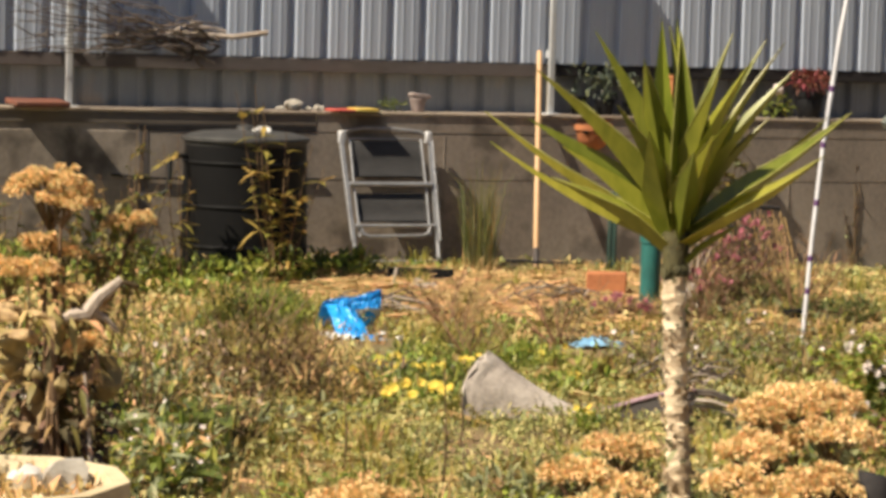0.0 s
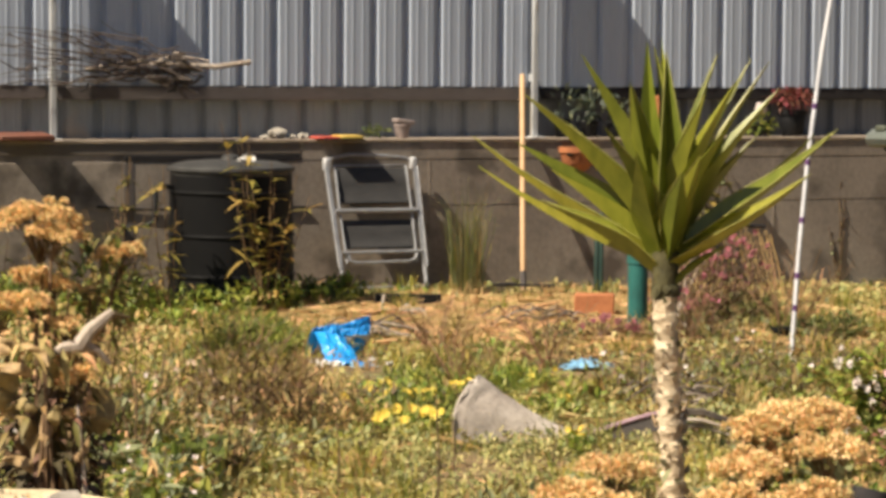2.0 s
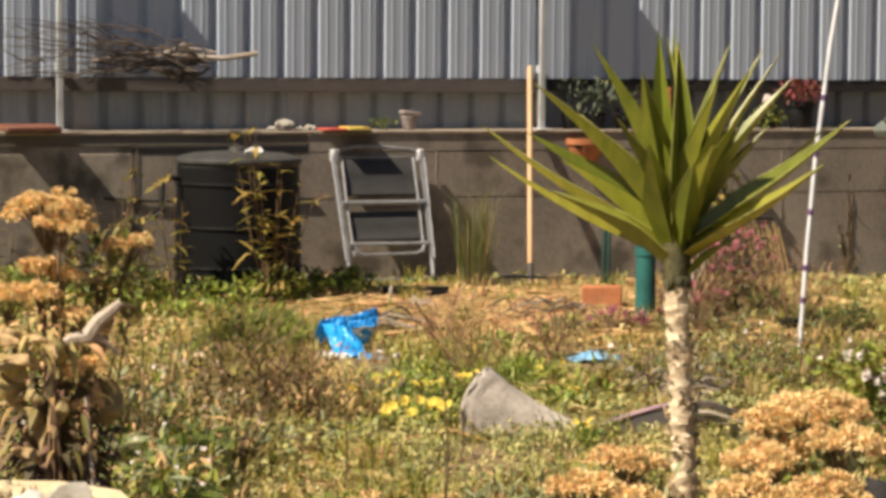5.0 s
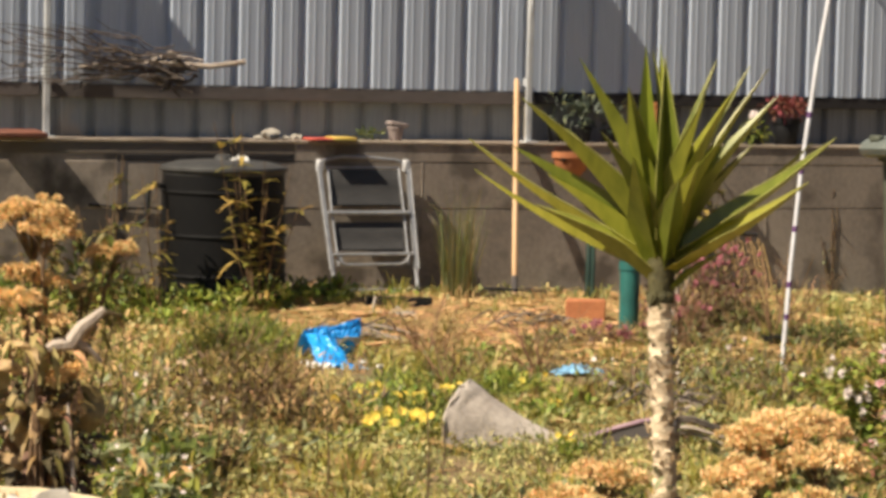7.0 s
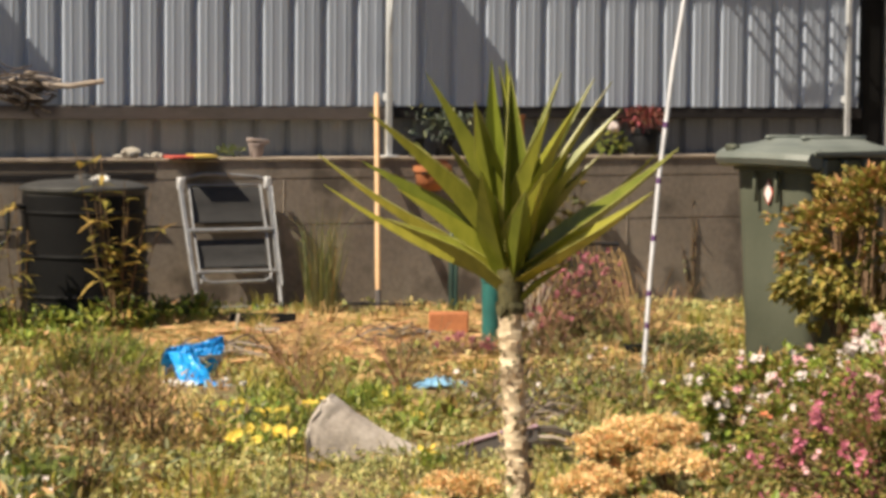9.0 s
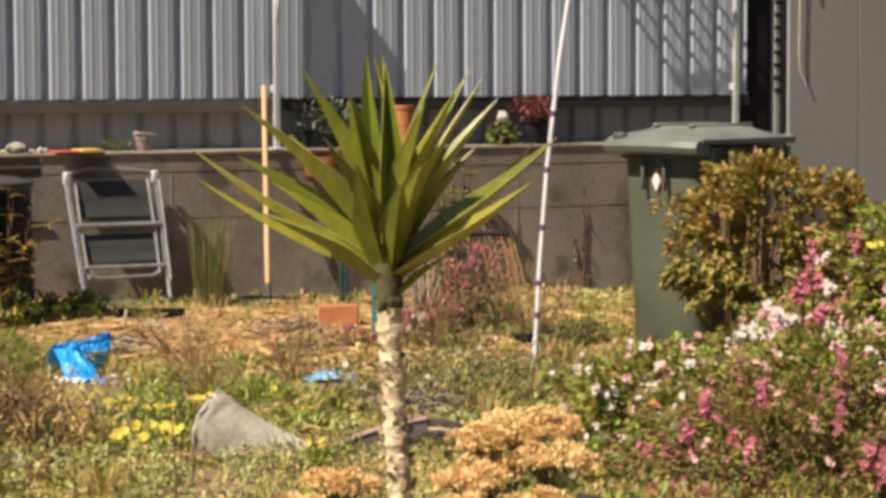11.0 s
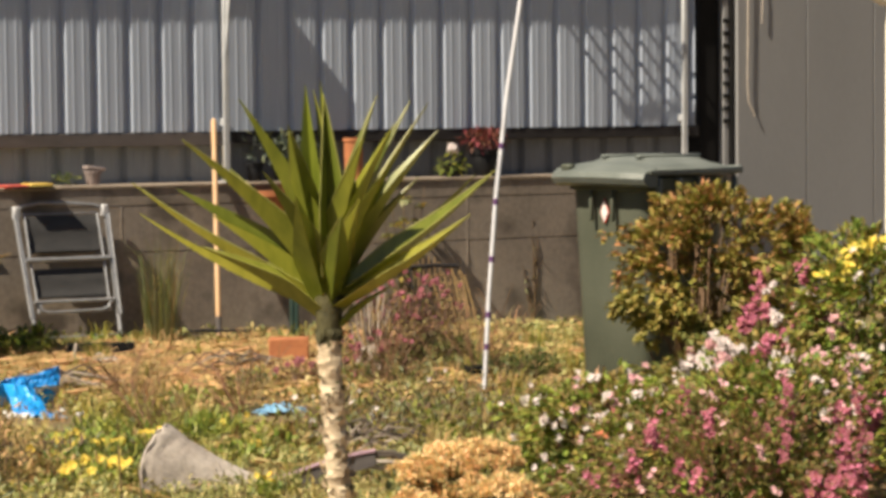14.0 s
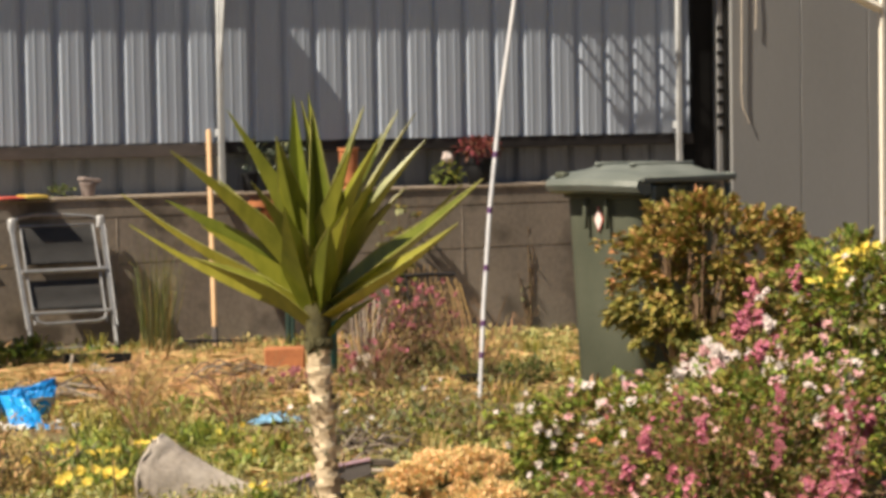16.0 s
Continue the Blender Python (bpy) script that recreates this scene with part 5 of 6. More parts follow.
dried_sedum("dried_flower_clump", (-4.17, -9.14, gz(-4.2, -9.14)),
            ((-4.112, -9.10, 0.596, 0.058, 0.028, 700), (-4.205, -9.16, 0.570, 0.052, 0.028, 600), (-4.145, -9.20, 0.552, 0.04, 0.026, 400), (-4.205, -9.23, 0.535, 0.05, 0.025, 400)),
            "low clump of dried golden flower heads beside the yucca", 160)
dried_sedum("dried_flower_clump", (-4.26, -8.45, gz(-4.26, -8.45)),
            ((-4.261, -8.453, 0.42, 0.05, 0.025, 500), (-4.21, -8.44, 0.405, 0.045, 0.024, 400), (-4.31, -8.45, 0.41, 0.04, 0.022, 300)), "small clump of dried golden flower heads")
stump = thing("stump", (-3.825, -9.31, gz(-3.82, -9.31) - 0.02), "dark weathered woody stump among dried flowers", "stump")
part("stem", Geo().tube([(0.03, 0, 0), (0.025, 0, 0.25), (0.0, 0.0, 0.42), (0.0, -0.01, 0.53), (0.01, -0.01, 0.57)], [0.05, 0.042, 0.042, 0.04, 0.026], 11), RAIL, stump)
part("snag", Geo().tube([(0.0, 0, 0.50), (0.035, -0.02, 0.545), (0.07, -0.04, 0.56)], [0.026, 0.02, 0.012], 8), RAIL, stump)
part("snag", Geo().tube([(0.0, 0, 0.49), (-0.04, 0.015, 0.54), (-0.065, 0.025, 0.55)], [0.024, 0.018, 0.010], 8), RAIL, stump)


def shrub(name, base, label, r, h, centre, mats, n, length, width, stems_n=14, shell=0.55, boxy=2.0, lumps=0.42, tufts=0):
    """A rounded shrub: a branching frame and leaf clusters mostly near its outside, loosely or in tufts."""
    t = thing(name, base, label, "shrub")
    ends = []

    def place(k):
        d = ball().normalized()
        d /= (abs(d.x) ** boxy + abs(d.y) ** boxy + abs(d.z) ** boxy) ** (1 / boxy)
        lump = 1 + lumps * noise.noise(d * 1.9 + Vector((base[0], base[1], 0))) + lumps * 0.5 * noise.noise(d * 4.7 + Vector((base[0], 3, 0)))
        return Vector(centre) + Vector((d.x * r, d.y * r, d.z * h)) * k * lump

    hearts = [place(rnd(0.72, 0.95)) for _ in range(tufts)]
    for i in range(n // 14):
        if hearts and rnd(0, 1) < 0.85:
            q = ball()
            ends.append(hearts[i % len(hearts)] + Vector((q.x, q.y, abs(q.z) * 0.9 - 0.1)) * 0.26 * r)
        else:
            ends.append(place(shell + (1 - shell) * rnd(0, 1) ** 0.5))
    stems(t, "branch", STEM, random.sample(ends, min(len(ends), stems_n * 3)), r=0.006, bend=0.05)
    geos = [Geo() for _ in mats]
    for e in ends:
        out = (e - Vector(centre))
        top = 0.5 + 0.5 * out.z / h
        for q in range(14):
            i = min(len(mats) - 1, int(rnd(0, 1) ** (2.4 - 0.9 * top if len(mats) < 3 else 1.5) * len(mats))) if out.z > -0.2 * h else 0
            w = (out.normalized() + ball(0.9)).normalized()
            geos[i].leaf(e + ball(0.025), w, Vector((0, 0, 1)) + ball(0.6), length * rnd(0.6, 1.2), width * rnd(0.7, 1.2), 0.1)
    for g, (nm, m) in zip(geos, mats):
        if g.v:
            tagged(part(nm, g, m, t), kind="stuff")
    return t


shrub("bronze_shrub", (-0.13, -4.50, gz(-0.1, -4.5)), "rounded bronze-green shrub with orange leaf tips", 0.335, 0.28, (0.065, -0.02, 0.545),
      (("foliage", LEAF_BRONZE), ("tip_foliage", TIP_BRONZE)), 12500, 0.036, 0.021, 22, 0.5, 3.2, 0.22, 62)


def blossom(g, c, r, n=5):
    """A small open flower of separate petals."""
    up = (Vector((-0.45, -0.6, 0.6)) + ball(0.6)).normalized()
    a = up.cross(Vector((1, 0, 0.1))).normalized()
    b = up.cross(a)
    for i in range(n):
        q = 2 * math.pi * i / n
        d = a * math.cos(q) + b * math.sin(q)
        g.leaf(c, d + up * 0.25, up, r, r * 0.9, 0.0, 1)


def flower_kinds(mat, size, heads, petals=5):
    """Four flower clusters, whose meshes the flowers of a plant share."""
    kinds = []
    for _ in range(4):
        g = Geo()
        for _ in range(heads):
            blossom(g, ball(size * 1.15), size * rnd(0.7, 1.1), petals)
        m = g.mesh("flower")
        m.materials.append(mat)
        kinds.append(m)
    return kinds


def flower(kinds, c, parent):
    ob = new("flower", random.choice(kinds))
    ob.parent = parent
    ob.matrix_basis = pose(c[0], c[1], c[2], rnd(-20, 20), rnd(-20, 20), rnd(-50, 50)) @ Matrix.Scale(rnd(0.75, 1.2), 4)


def flower_bush(name, base, label, r, h, centre, leaf_mat, n, blooms, length=0.034, width=0.018):
    t = shrub(name, base, label, r, h, centre, (("foliage", leaf_mat), ("olive_foliage", OLIVE), ("spent_foliage", SPENT if name.startswith("pink") else LEAF_BRONZE)), n, length, width, shell=0.35)
    for nm, mat, count, size, heads in blooms:
        kinds = flower_kinds(mat, size, heads)
        spike, k = None, 0
        while k < count:
            d = ball().normalized()
            if nm.startswith("yellow"):
                d = Vector((d.x, -abs(d.y) * 0.6, 0.7 + 0.4 * abs(d.z))).normalized()
            if d.z < -0.3:
                d.z = -d.z
            if d.y > 0.3:
                d.y = -d.y
            lump = 1 + 0.42 * noise.noise(d * 1.9 + Vector((base[0], base[1], 0)))
            spike = Vector(centre) + Vector((d.x * r, d.y * r, d.z * h)) * rnd(0.88, 1.06) * lump
            # pink blooms sit in loose spikes, the others in ones and twos
            run = int(rnd(5, 17)) if nm.startswith("pink") else int(rnd(1, 3))
            lean = Vector((rnd(-0.5, 0.7), rnd(-0.3, 0.3), 1)).normalized()
            tall = rnd(0.02, 0.06)
            for q in range(run):
                flower(kinds, spike + lean * rnd(-tall, tall) + ball(0.020), t)
                k += 1
    return t


flower_bush("pink_flower_bush", (-1.58, -6.62, gz(-1.6, -6.6)), "bushy pelargonium covered in small pink flowers", 0.50, 0.30, (0.05, 0, 0.06), BUSH, 13000,
            (("pink_flowers", PINK, 320, 0.0075, 6), ("pink_buds", MAUVEFL, 280, 0.006, 4), ("pale_flowers", PALEPINK, 26, 0.009, 4), ("orange_flowers", ORANGEFL, 6, 0.008, 3)), 0.026, 0.011)
flower_bush("white_flower_bush", (-1.15, -6.35, gz(-1.1, -6.3)), "green pelargonium with pale and a few pink flowers", 0.42, 0.27, (0.0, 0, 0.15), LEAF_LIME, 7600,
            (("white_flowers", WHITEFL, 22, 0.010, 5), ("pale_flowers", PALEPINK, 34, 0.010, 5), ("pink_flowers", PINK, 44, 0.009, 7)))
flower_bush("white_flower_bush", (-1.35, -5.75, gz(-1.3, -5.7)), "leafy pelargonium with white and pale pink flowers", 0.34, 0.19, (0.03, 0, 0.11), LEAF_LIME, 6600,
            (("white_flowers", WHITEFL, 85, 0.010, 5), ("pale_flowers", PALEPINK, 26, 0.012, 5)))
flower_bush("white_flower_bush", (-0.85, -5.85, gz(-0.8, -5.8)), "leafy pelargonium with white flower clusters", 0.40, 0.19, (0.05, 0, 0.25), BUSH, 7000,
            (("white_flowers", WHITEFL, 36, 0.012, 5), ("pale_flowers", PALEPINK, 36, 0.013, 5), ("pink_flowers", PINK, 14, 0.013, 5)))
flower_bush("pink_flower_bush", (-0.63, -5.65, gz(-0.6, -5.6)), "upright pelargonium with clustered pink flowers", 0.15, 0.21, (0.0, 0, 0.42), LEAF_BRONZE, 1100,
            (("pink_flowers", PINK, 90, 0.010, 6), ("white_flowers", WHITEFL, 9, 0.015, 5)))
flower_bush("yellow_flower_bush", (-0.35, -5.76, gz(-0.3, -5.7)), "green shrub topped with yellow daisies", 0.33, 0.30, (0.03, 0, 0.50), LEAF_LIME, 8600,
            (("yellow_flowers", YELLOWFL, 14, 0.021, 4), ("white_flowers", WHITEFL, 4, 0.012, 4)), 0.035, 0.018)
for x, y, z, k in ((-1.04, -5.86, 0.385, 6), (-1.15, -5.91, 0.355, 5), (-0.98, -5.89, 0.41, 4)):
    bloom = thing("white_flower_bush", (x, y, gz(x, y)), "stalk with large heads of pale pinkish-white flowers", "flowers", "white flower stalks")
    kinds = flower_kinds(WHITEFL, 0.016, 9)
    for _ in range(k):
        tip = Vector((rnd(-0.06, 0.06), rnd(-0.04, 0.04), z - gz(x, y) + rnd(-0.03, 0.03)))
        part("stem", Geo().tube([(0, 0, 0), tip * 0.5 + ball(0.01), tip], [0.004, 0.003, 0.002], 5), STEM, bloom)
        flower(kinds, tip, bloom)
    tuft(bloom, "foliage", LEAF_LIME, 160, 0.10, 0.09, 0.035, 0.02, (0, 0, z * 0.6))
wrinkled("pale_rag", -1.10, -5.30, 20, 0.11, 0.05, 0.30, PEACH, "peach-coloured cloth draped on the low flowers", 4.0)


def clump(name, base, label, mats, n, r, h, spread, width, category="grass"):
    """A tussock of upright blades."""
    t = thing(name, base, label, category)
    for (nm, m, share) in mats:
        g = Geo()
        for _ in range(int(n * share)):
            a, q = rnd(0, 6.28), r * math.sqrt(rnd(0, 1))
            d = Vector((math.cos(a), math.sin(a), 0)) * rnd(0.1, 1) * spread
            g.blade((q * math.cos(a), q * math.sin(a), 0), d, h * rnd(0.45, 1.1), width * rnd(0.6, 1.2), rnd(0.3, 1.0))
        tagged(part(nm, g, m, t), kind="stuff")
    return t


clump("grass_tussock", (-0.68, -0.62, gz(-0.6, -0.6) - 0.01), "tall wispy grey-green grass tussock by the wall", (("green_grass", LEAF_BLUE, 0.3), ("dark_grass", LEAF_DARK, 0.3), ("dry_grass", OLIVE, 0.4)), 250, 0.07, 0.72, 0.50, 0.0032)


clump("dark_weed", (-2.87, -3.38, gz(-2.87, -3.38)), "dark upright weed in the dry grass", (("dark_foliage", LEAF_DARK, 0.8), ("brown_foliage", DEADLEAF, 0.2)), 130, 0.06, 0.22, 0.55, 0.016, "weeds")
clump("dark_weed", (-2.60, -4.85, gz(-2.6, -4.85)), "small dark upright weed in the lawn", (("dark_foliage", LEAF_DARK, 1.0),), 60, 0.05, 0.11, 0.6, 0.013, "weeds")


def cane(name, base, label, tips, n, leaf=0.11, wide=0.016, mats=(LEAF_YELLOW, LEAF_BRONZE)):
    """Thin upright canes with narrow hanging leaves, as bamboo has."""
    t = thing(name, base, label, "plant")
    gs = [Geo() for _ in mats]
    for tip in tips:
        tip = Vector(tip)
        pts = [Vector((tip.x * 0.15, tip.y * 0.15, 0)).lerp(tip, s / 7) + Vector((0, 0, 0)) + ball(0.006) for s in range(8)]
        part("cane", Geo().tube(pts, [0.0045 - 0.0004 * i for i in range(8)], 5), STEM, t)
        for _ in range(n):
            s = rnd(0.25, 1)
            p = pts[int(s * 7)]
            a = rnd(0, 6.28)
            w = Vector((math.cos(a), math.sin(a), rnd(-0.2, 0.9)))
            gs[0 if rnd(0, 1) < 0.72 else 1].leaf(p, w, Vector((0, 0, 1)), leaf * rnd(0.6, 1.2), wide * rnd(0.7, 1.2), rnd(0.1, 0.6))
    for g, m, nm in zip(gs, mats, ("yellow_foliage", "green_foliage")):
        if g.v:
            part(nm, g, m, t)
    return t


cane("bamboo", (-1.98, -1.27, gz(-1.98, -1.27)), "thin yellowing bamboo canes in front of the bin", ((0.06, 0.05, 0.62), (-0.09, 0.0, 0.86), (0.16, 0.02, 0.66), (0.23, 0.03, 0.56), (-0.06, -0.02, 0.5), (0.11, 0.0, 0.45), (-0.14, 0.0, 0.80), (0.03, 0.0, 0.72), (-0.22, 0.0, 0.90), (-0.13, 0.0, 0.93)), 12, 0.12, 0.024)
cane("bamboo", (-2.42, -1.22, gz(-2.42, -1.22)), "withered yellowing shoots beside the bin", ((-0.04, 0, 0.70), (0.02, 0.0, 0.5), (-0.10, 0.02, 0.66), (-0.2, 0, 0.5)), 15, 0.085, 0.020)
cane("leafy_shoot", (-2.62, -1.0, gz(-2.6, -1.0)), "brown leafless shoots by the wall", ((0.0, 0, 0.62), (0.15, 0.0, 0.5), (-0.15, 0.02, 0.5), (0.25, 0.02, 0.6)), 10, 0.05, 0.012, (STEM, LEAF_DARK))
for x, y, h in ((-3.02, -1.25, 0.5), (-2.78, -1.35, 0.46), (-2.68, -1.2, 0.70), (-3.2, -1.1, 0.42)):
    cane("tall_weed", (x, y, gz(x, y)), "tall olive-brown weed stalks by the wall", tuple((rnd(-0.14, 0.14), rnd(-0.05, 0.05), h * rnd(0.65, 1.1)) for _ in range(6)), 20, 0.055, 0.018, (OLIVE, LEAF_DARK))
cane("climber", (1.78, -0.216, gz(1.78, -0.216)), "thin grey-green climber against the wall", ((0.0, 0.012, 0.60), (-0.07, 0.008, 0.34), (0.03, 0.01, 0.50), (-0.03, 0.01, 0.26)), 9, 0.024, 0.012, (LEAF_BLUE, OLIVE))
cane("climber", (0.90, -0.30, gz(0.9, -0.3)), "leafy green climber below the ledge", ((0.02, 0.04, 0.82), (-0.12, 0.03, 0.72), (0.14, 0.03, 0.78), (0.0, 0.02, 0.6), (0.08, 0.02, 0.68), (-0.06, 0.02, 0.66)), 44, 0.06, 0.032, (LEAF_BRONZE, LEAF_BLUE))


def weeds(name, base, label, mats, n, r, h, length, width, flowers=None, category="weeds", heads=1):
    t = thing(name, base, label, category)
    stems(t, "stem", STEM, [(rnd(-r, r), rnd(-r, r), h * rnd(0.5, 1.05)) for _ in range(16)], r=0.003)
    for nm, m, share in mats:
        g = Geo()
        for _ in range(int(n * share)):
            a, q = rnd(0, 6.28), r * math.sqrt(rnd(0, 1))
            top = h * (1 - 0.5 * (q / r) ** 2)
            p = Vector((q * math.cos(a), q * math.sin(a), top * rnd(0.1, 1.0)))
            g.leaf(p, ball() + Vector((0, 0, 0.5)), Vector((0, 0, 1)) + ball(0.5), length * rnd(0.5, 1.3), width * rnd(0.6, 1.2), rnd(0, 0.4))
        tagged(part(nm, g, m, t), kind="stuff")
    if flowers:
        nm, m, count, size, pet = flowers
        kinds = flower_kinds(m, size, heads, pet)
        for _ in range(count):
            a, q = rnd(0, 6.28), r * math.sqrt(rnd(0, 1))
            flower(kinds, Vector((q * math.cos(a), q * math.sin(a), h * rnd(0.55, 1.05))), t)
    return t


for x, y, r, h, n in ((-2.62, -1.05, 0.24, 0.20, 620), (-2.22, -1.2, 0.22, 0.14, 420), (-1.95, -1.15, 0.18, 0.17, 380), (-1.62, -1.02, 0.18, 0.13, 320), (-1.42, -0.80, 0.12, 0.12, 200), (-3.05, -0.95, 0.26, 0.22, 700), (-3.4, -0.8, 0.28, 0.26, 640), (-3.3, -1.4, 0.3, 0.24, 640), (-2.85, -1.5, 0.22, 0.18, 420), (-3.75, -1.2, 0.3, 0.24, 460),
                      (-2.45, -1.55, 0.2, 0.10, 260), (-1.0, -0.68, 0.12, 0.05, 80)):
    weeds("weed_clump", (x, y, gz(x, y)), "lush green weeds at the foot of the wall", (("green_foliage", WEED, 0.45), ("lime_foliage", LEAF_LIME, 0.35), ("dark_foliage", LEAF_DARK, 0.2), ("dry_foliage", STRAW, 0.1)), n, r, h, 0.055, 0.022)
for x, y, r, h, n in ((-0.92, -2.85, 0.20, 0.10, 300), (-0.35, -2.45, 0.22, 0.36, 520), (-0.12, -2.2, 0.22, 0.38, 520), (0.10, -2.0, 0.16, 0.42, 300), (-0.66, -2.95, 0.14, 0.2, 220)):
    weeds("mauve_weed", (x, y, gz(x, y)), "wiry mauve-flowered weed in the dry grass", (("mauve_foliage", MAUVE, 0.35), ("olive_foliage", OLIVE, 0.35), ("stem_foliage", DEADLEAF, 0.45)), n, r, h, 0.04, 0.011, ("flowers", MAUVEFL, 17, 0.010, 5), heads=11)
for x, y, r, n in ((-2.64, -4.45, 0.055, 7), (-2.67, -4.58, 0.07, 5), (-2.56, -4.63, 0.06, 7), (-2.335, -4.42, 0.03, 3), (-2.88, -5.10, 0.06, 5), (-2.77, -5.02, 0.065, 5), (-2.735, -5.09, 0.04, 3), (-2.85, -4.75, 0.06, 2), (-2.52, -5.71, 0.03, 2), (-2.21, -4.95, 0.05, 2), (-1.93, -4.17, 0.08, 4)):
    plant = weeds("yellow_daisy", (x, y, gz(x, y)), "low plant with a few lemon-yellow daisy flowers", (("green_foliage", WEED, 0.6), ("lime_foliage", LEAF_LIME, 0.4)), 130, r * 1.8, 0.055, 0.04, 0.014, category="daisy")
    daisy = flower_kinds(YELLOWFL, 0.017, 2, 7)
    for k in range(n):
        a = 2.4 * k + x * 9
        flower(daisy, Vector((r * math.cos(a) * 0.8, r * math.sin(a) * 0.8, 0.068)), plant)
for x, y, r, h, n in ((-2.60, -2.95, 0.17, 0.15, 520), (-2.48, -2.70, 0.16, 0.13, 420), (-2.72, -3.15, 0.15, 0.12, 360), (-2.30, -4.0, 0.18, 0.07, 380), (-1.95, -3.95, 0.18, 0.07, 380), (-2.10, -4.25, 0.16, 0.06, 300)):
    weeds("green_grass_tuft", (x, y, gz(x, y) - 0.005), "lush patch of bright green grass on the lawn", (("green_foliage", WEED, 0.5), ("lime_foliage", LEAF_LIME, 0.3), ("dark_foliage", LEAF_DARK, 0.3)), n, r, h, 0.075, 0.008, category="grass")
# dark-leaved entries near the pole are added to darken patches of ground there
for x, y, r, h, n, a, b in ((-0.28, -2.2, 0.22, 0.14, 420, LEAF_DARK, STEM), (-0.3, -2.5, 0.22, 0.15, 420, STEM, LEAF_DARK), (0.1, -2.15, 0.24, 0.15, 420, LEAF_DARK, OLIVE), (-0.72, -3.1, 0.2, 0.13, 380, LEAF_DARK, STEM), (-0.14, -3.0, 0.17, 0.09, 560, LEAF_DARK, STEM), (0.10, -2.92, 0.14, 0.12, 420, LEAF_DARK, LEAF_DARK), (-0.02, -2.3, 0.18, 0.17, 520, LEAF_DARK, STEM), (-3.22, -4.75, 0.18, 0.33, 900, STEM, OLIVE), (-3.05, -4.9, 0.2, 0.2, 420, OLIVE, STRAW), (-2.70, -4.85, 0.16, 0.10, 320, WEED, LEAF_DARK), (-2.48, -4.75, 0.15, 0.10, 300, LEAF_DARK, WEED), (-2.85, -4.95, 0.14, 0.09, 240, WEED, STRAW), (-2.95, -3.55, 0.10, 0.27, 620, LEAF_DARK, LEAF_BRONZE), (-2.85, -4.2, 0.25, 0.18, 460, STRAW, LEAF_BRONZE), (-3.35, -4.1, 0.25, 0.2, 500, WEED, STRAW),
                            (-3.60, -4.6, 0.26, 0.22, 520, WEED, STRAW), (-3.3, -3.0, 0.3, 0.2, 480, WEED, STRAW)):
    weeds("wispy_weed", (x, y, gz(x, y)), "wispy olive-brown weed in the dry grass", (("dry_foliage", a, 0.5), ("olive_foliage", b, 0.5)), n, r, h, 0.05, 0.009)
for x, y, r, h, n in ((-3.72, -5.65, 0.15, 0.15, 260), (-3.88, -6.05, 0.16, 0.16, 300), (-4.05, -6.4, 0.2, 0.17, 340), (-4.05, -5.6, 0.2, 0.22, 320), (-3.75, -5.0, 0.22, 0.22, 320), (-4.0, -4.9, 0.22, 0.26, 320)):
    weeds("broadleaf_weed", (x, y, gz(x, y)), "broad-leaved green weed with pale seed heads", (("green_foliage", WEED, 0.45), ("grey_foliage", LEAF_BLUE, 0.45), ("dry_foliage", STRAW, 0.25), ("dark_foliage", LEAF_DARK, 0.1)), n, r, h, 0.055, 0.020, ("seed_heads", WHITEFL, 7, 0.010, 6))
for x, y, z, mat, lab, blades in ((-3.71, -5.76, 0.10, LEAF_DARK, "dock plant with a few large dark green leaves", ((0.3, 0.17, 0.075, 0.6), (1.8, 0.14, 0.06, 0.9), (3.3, 0.15, 0.07, 0.5), (4.9, 0.18, 0.08, 0.4))),
                                  (-3.96, -5.86, 0.10, LEAF_BLUE, "plant with a few large pale grey-green leaves", ((0.2, 0.12, 0.07, 0.9), (2.4, 0.11, 0.06, 0.7), (3.9, 0.13, 0.07, 0.6), (5.3, 0.13, 0.075, 0.8))),
                                  (-3.98, -6.46, 0.07, LEAF_DARK, "dock plant with a few large dark green leaves", ((0.0, 0.15, 0.07, 0.4), (1.3, 0.15, 0.065, 0.8), (2.8, 0.14, 0.065, 0.5), (4.1, 0.16, 0.07, 0.3), (5.3, 0.15, 0.07, 0.4)))):
    dock = thing("dock_plant", (x, y, gz(x, y)), lab, "plant")
    part("stalk", Geo().tube([(0, 0, 0), (0, 0, z + 0.01)], 0.006, 6), STEM, dock)
    for a, L, w, up in blades:
        part("leaf", Geo().leaf((0, 0, z), Vector((math.cos(a), math.sin(a), up)), Vector((0, 0, 1)), L, w, 0.3, 6), mat, dock)
for x, y, r, h in ((-3.72, -5.2, 0.20, 0.30), (-3.50, -4.7, 0.20, 0.24), (-3.62, -5.75, 0.14, 0.24)):
    weeds("seeding_weed", (x, y, gz(x, y)), "wispy weed with many pale seed heads", (("grey_foliage", LEAF_BLUE, 0.4), ("dry_foliage", STRAW, 0.3), ("olive_foliage", OLIVE, 0.4)), 240, r, h, 0.045, 0.010, ("seed_heads", SEEDHEAD, 10, 0.007, 5), heads=3)
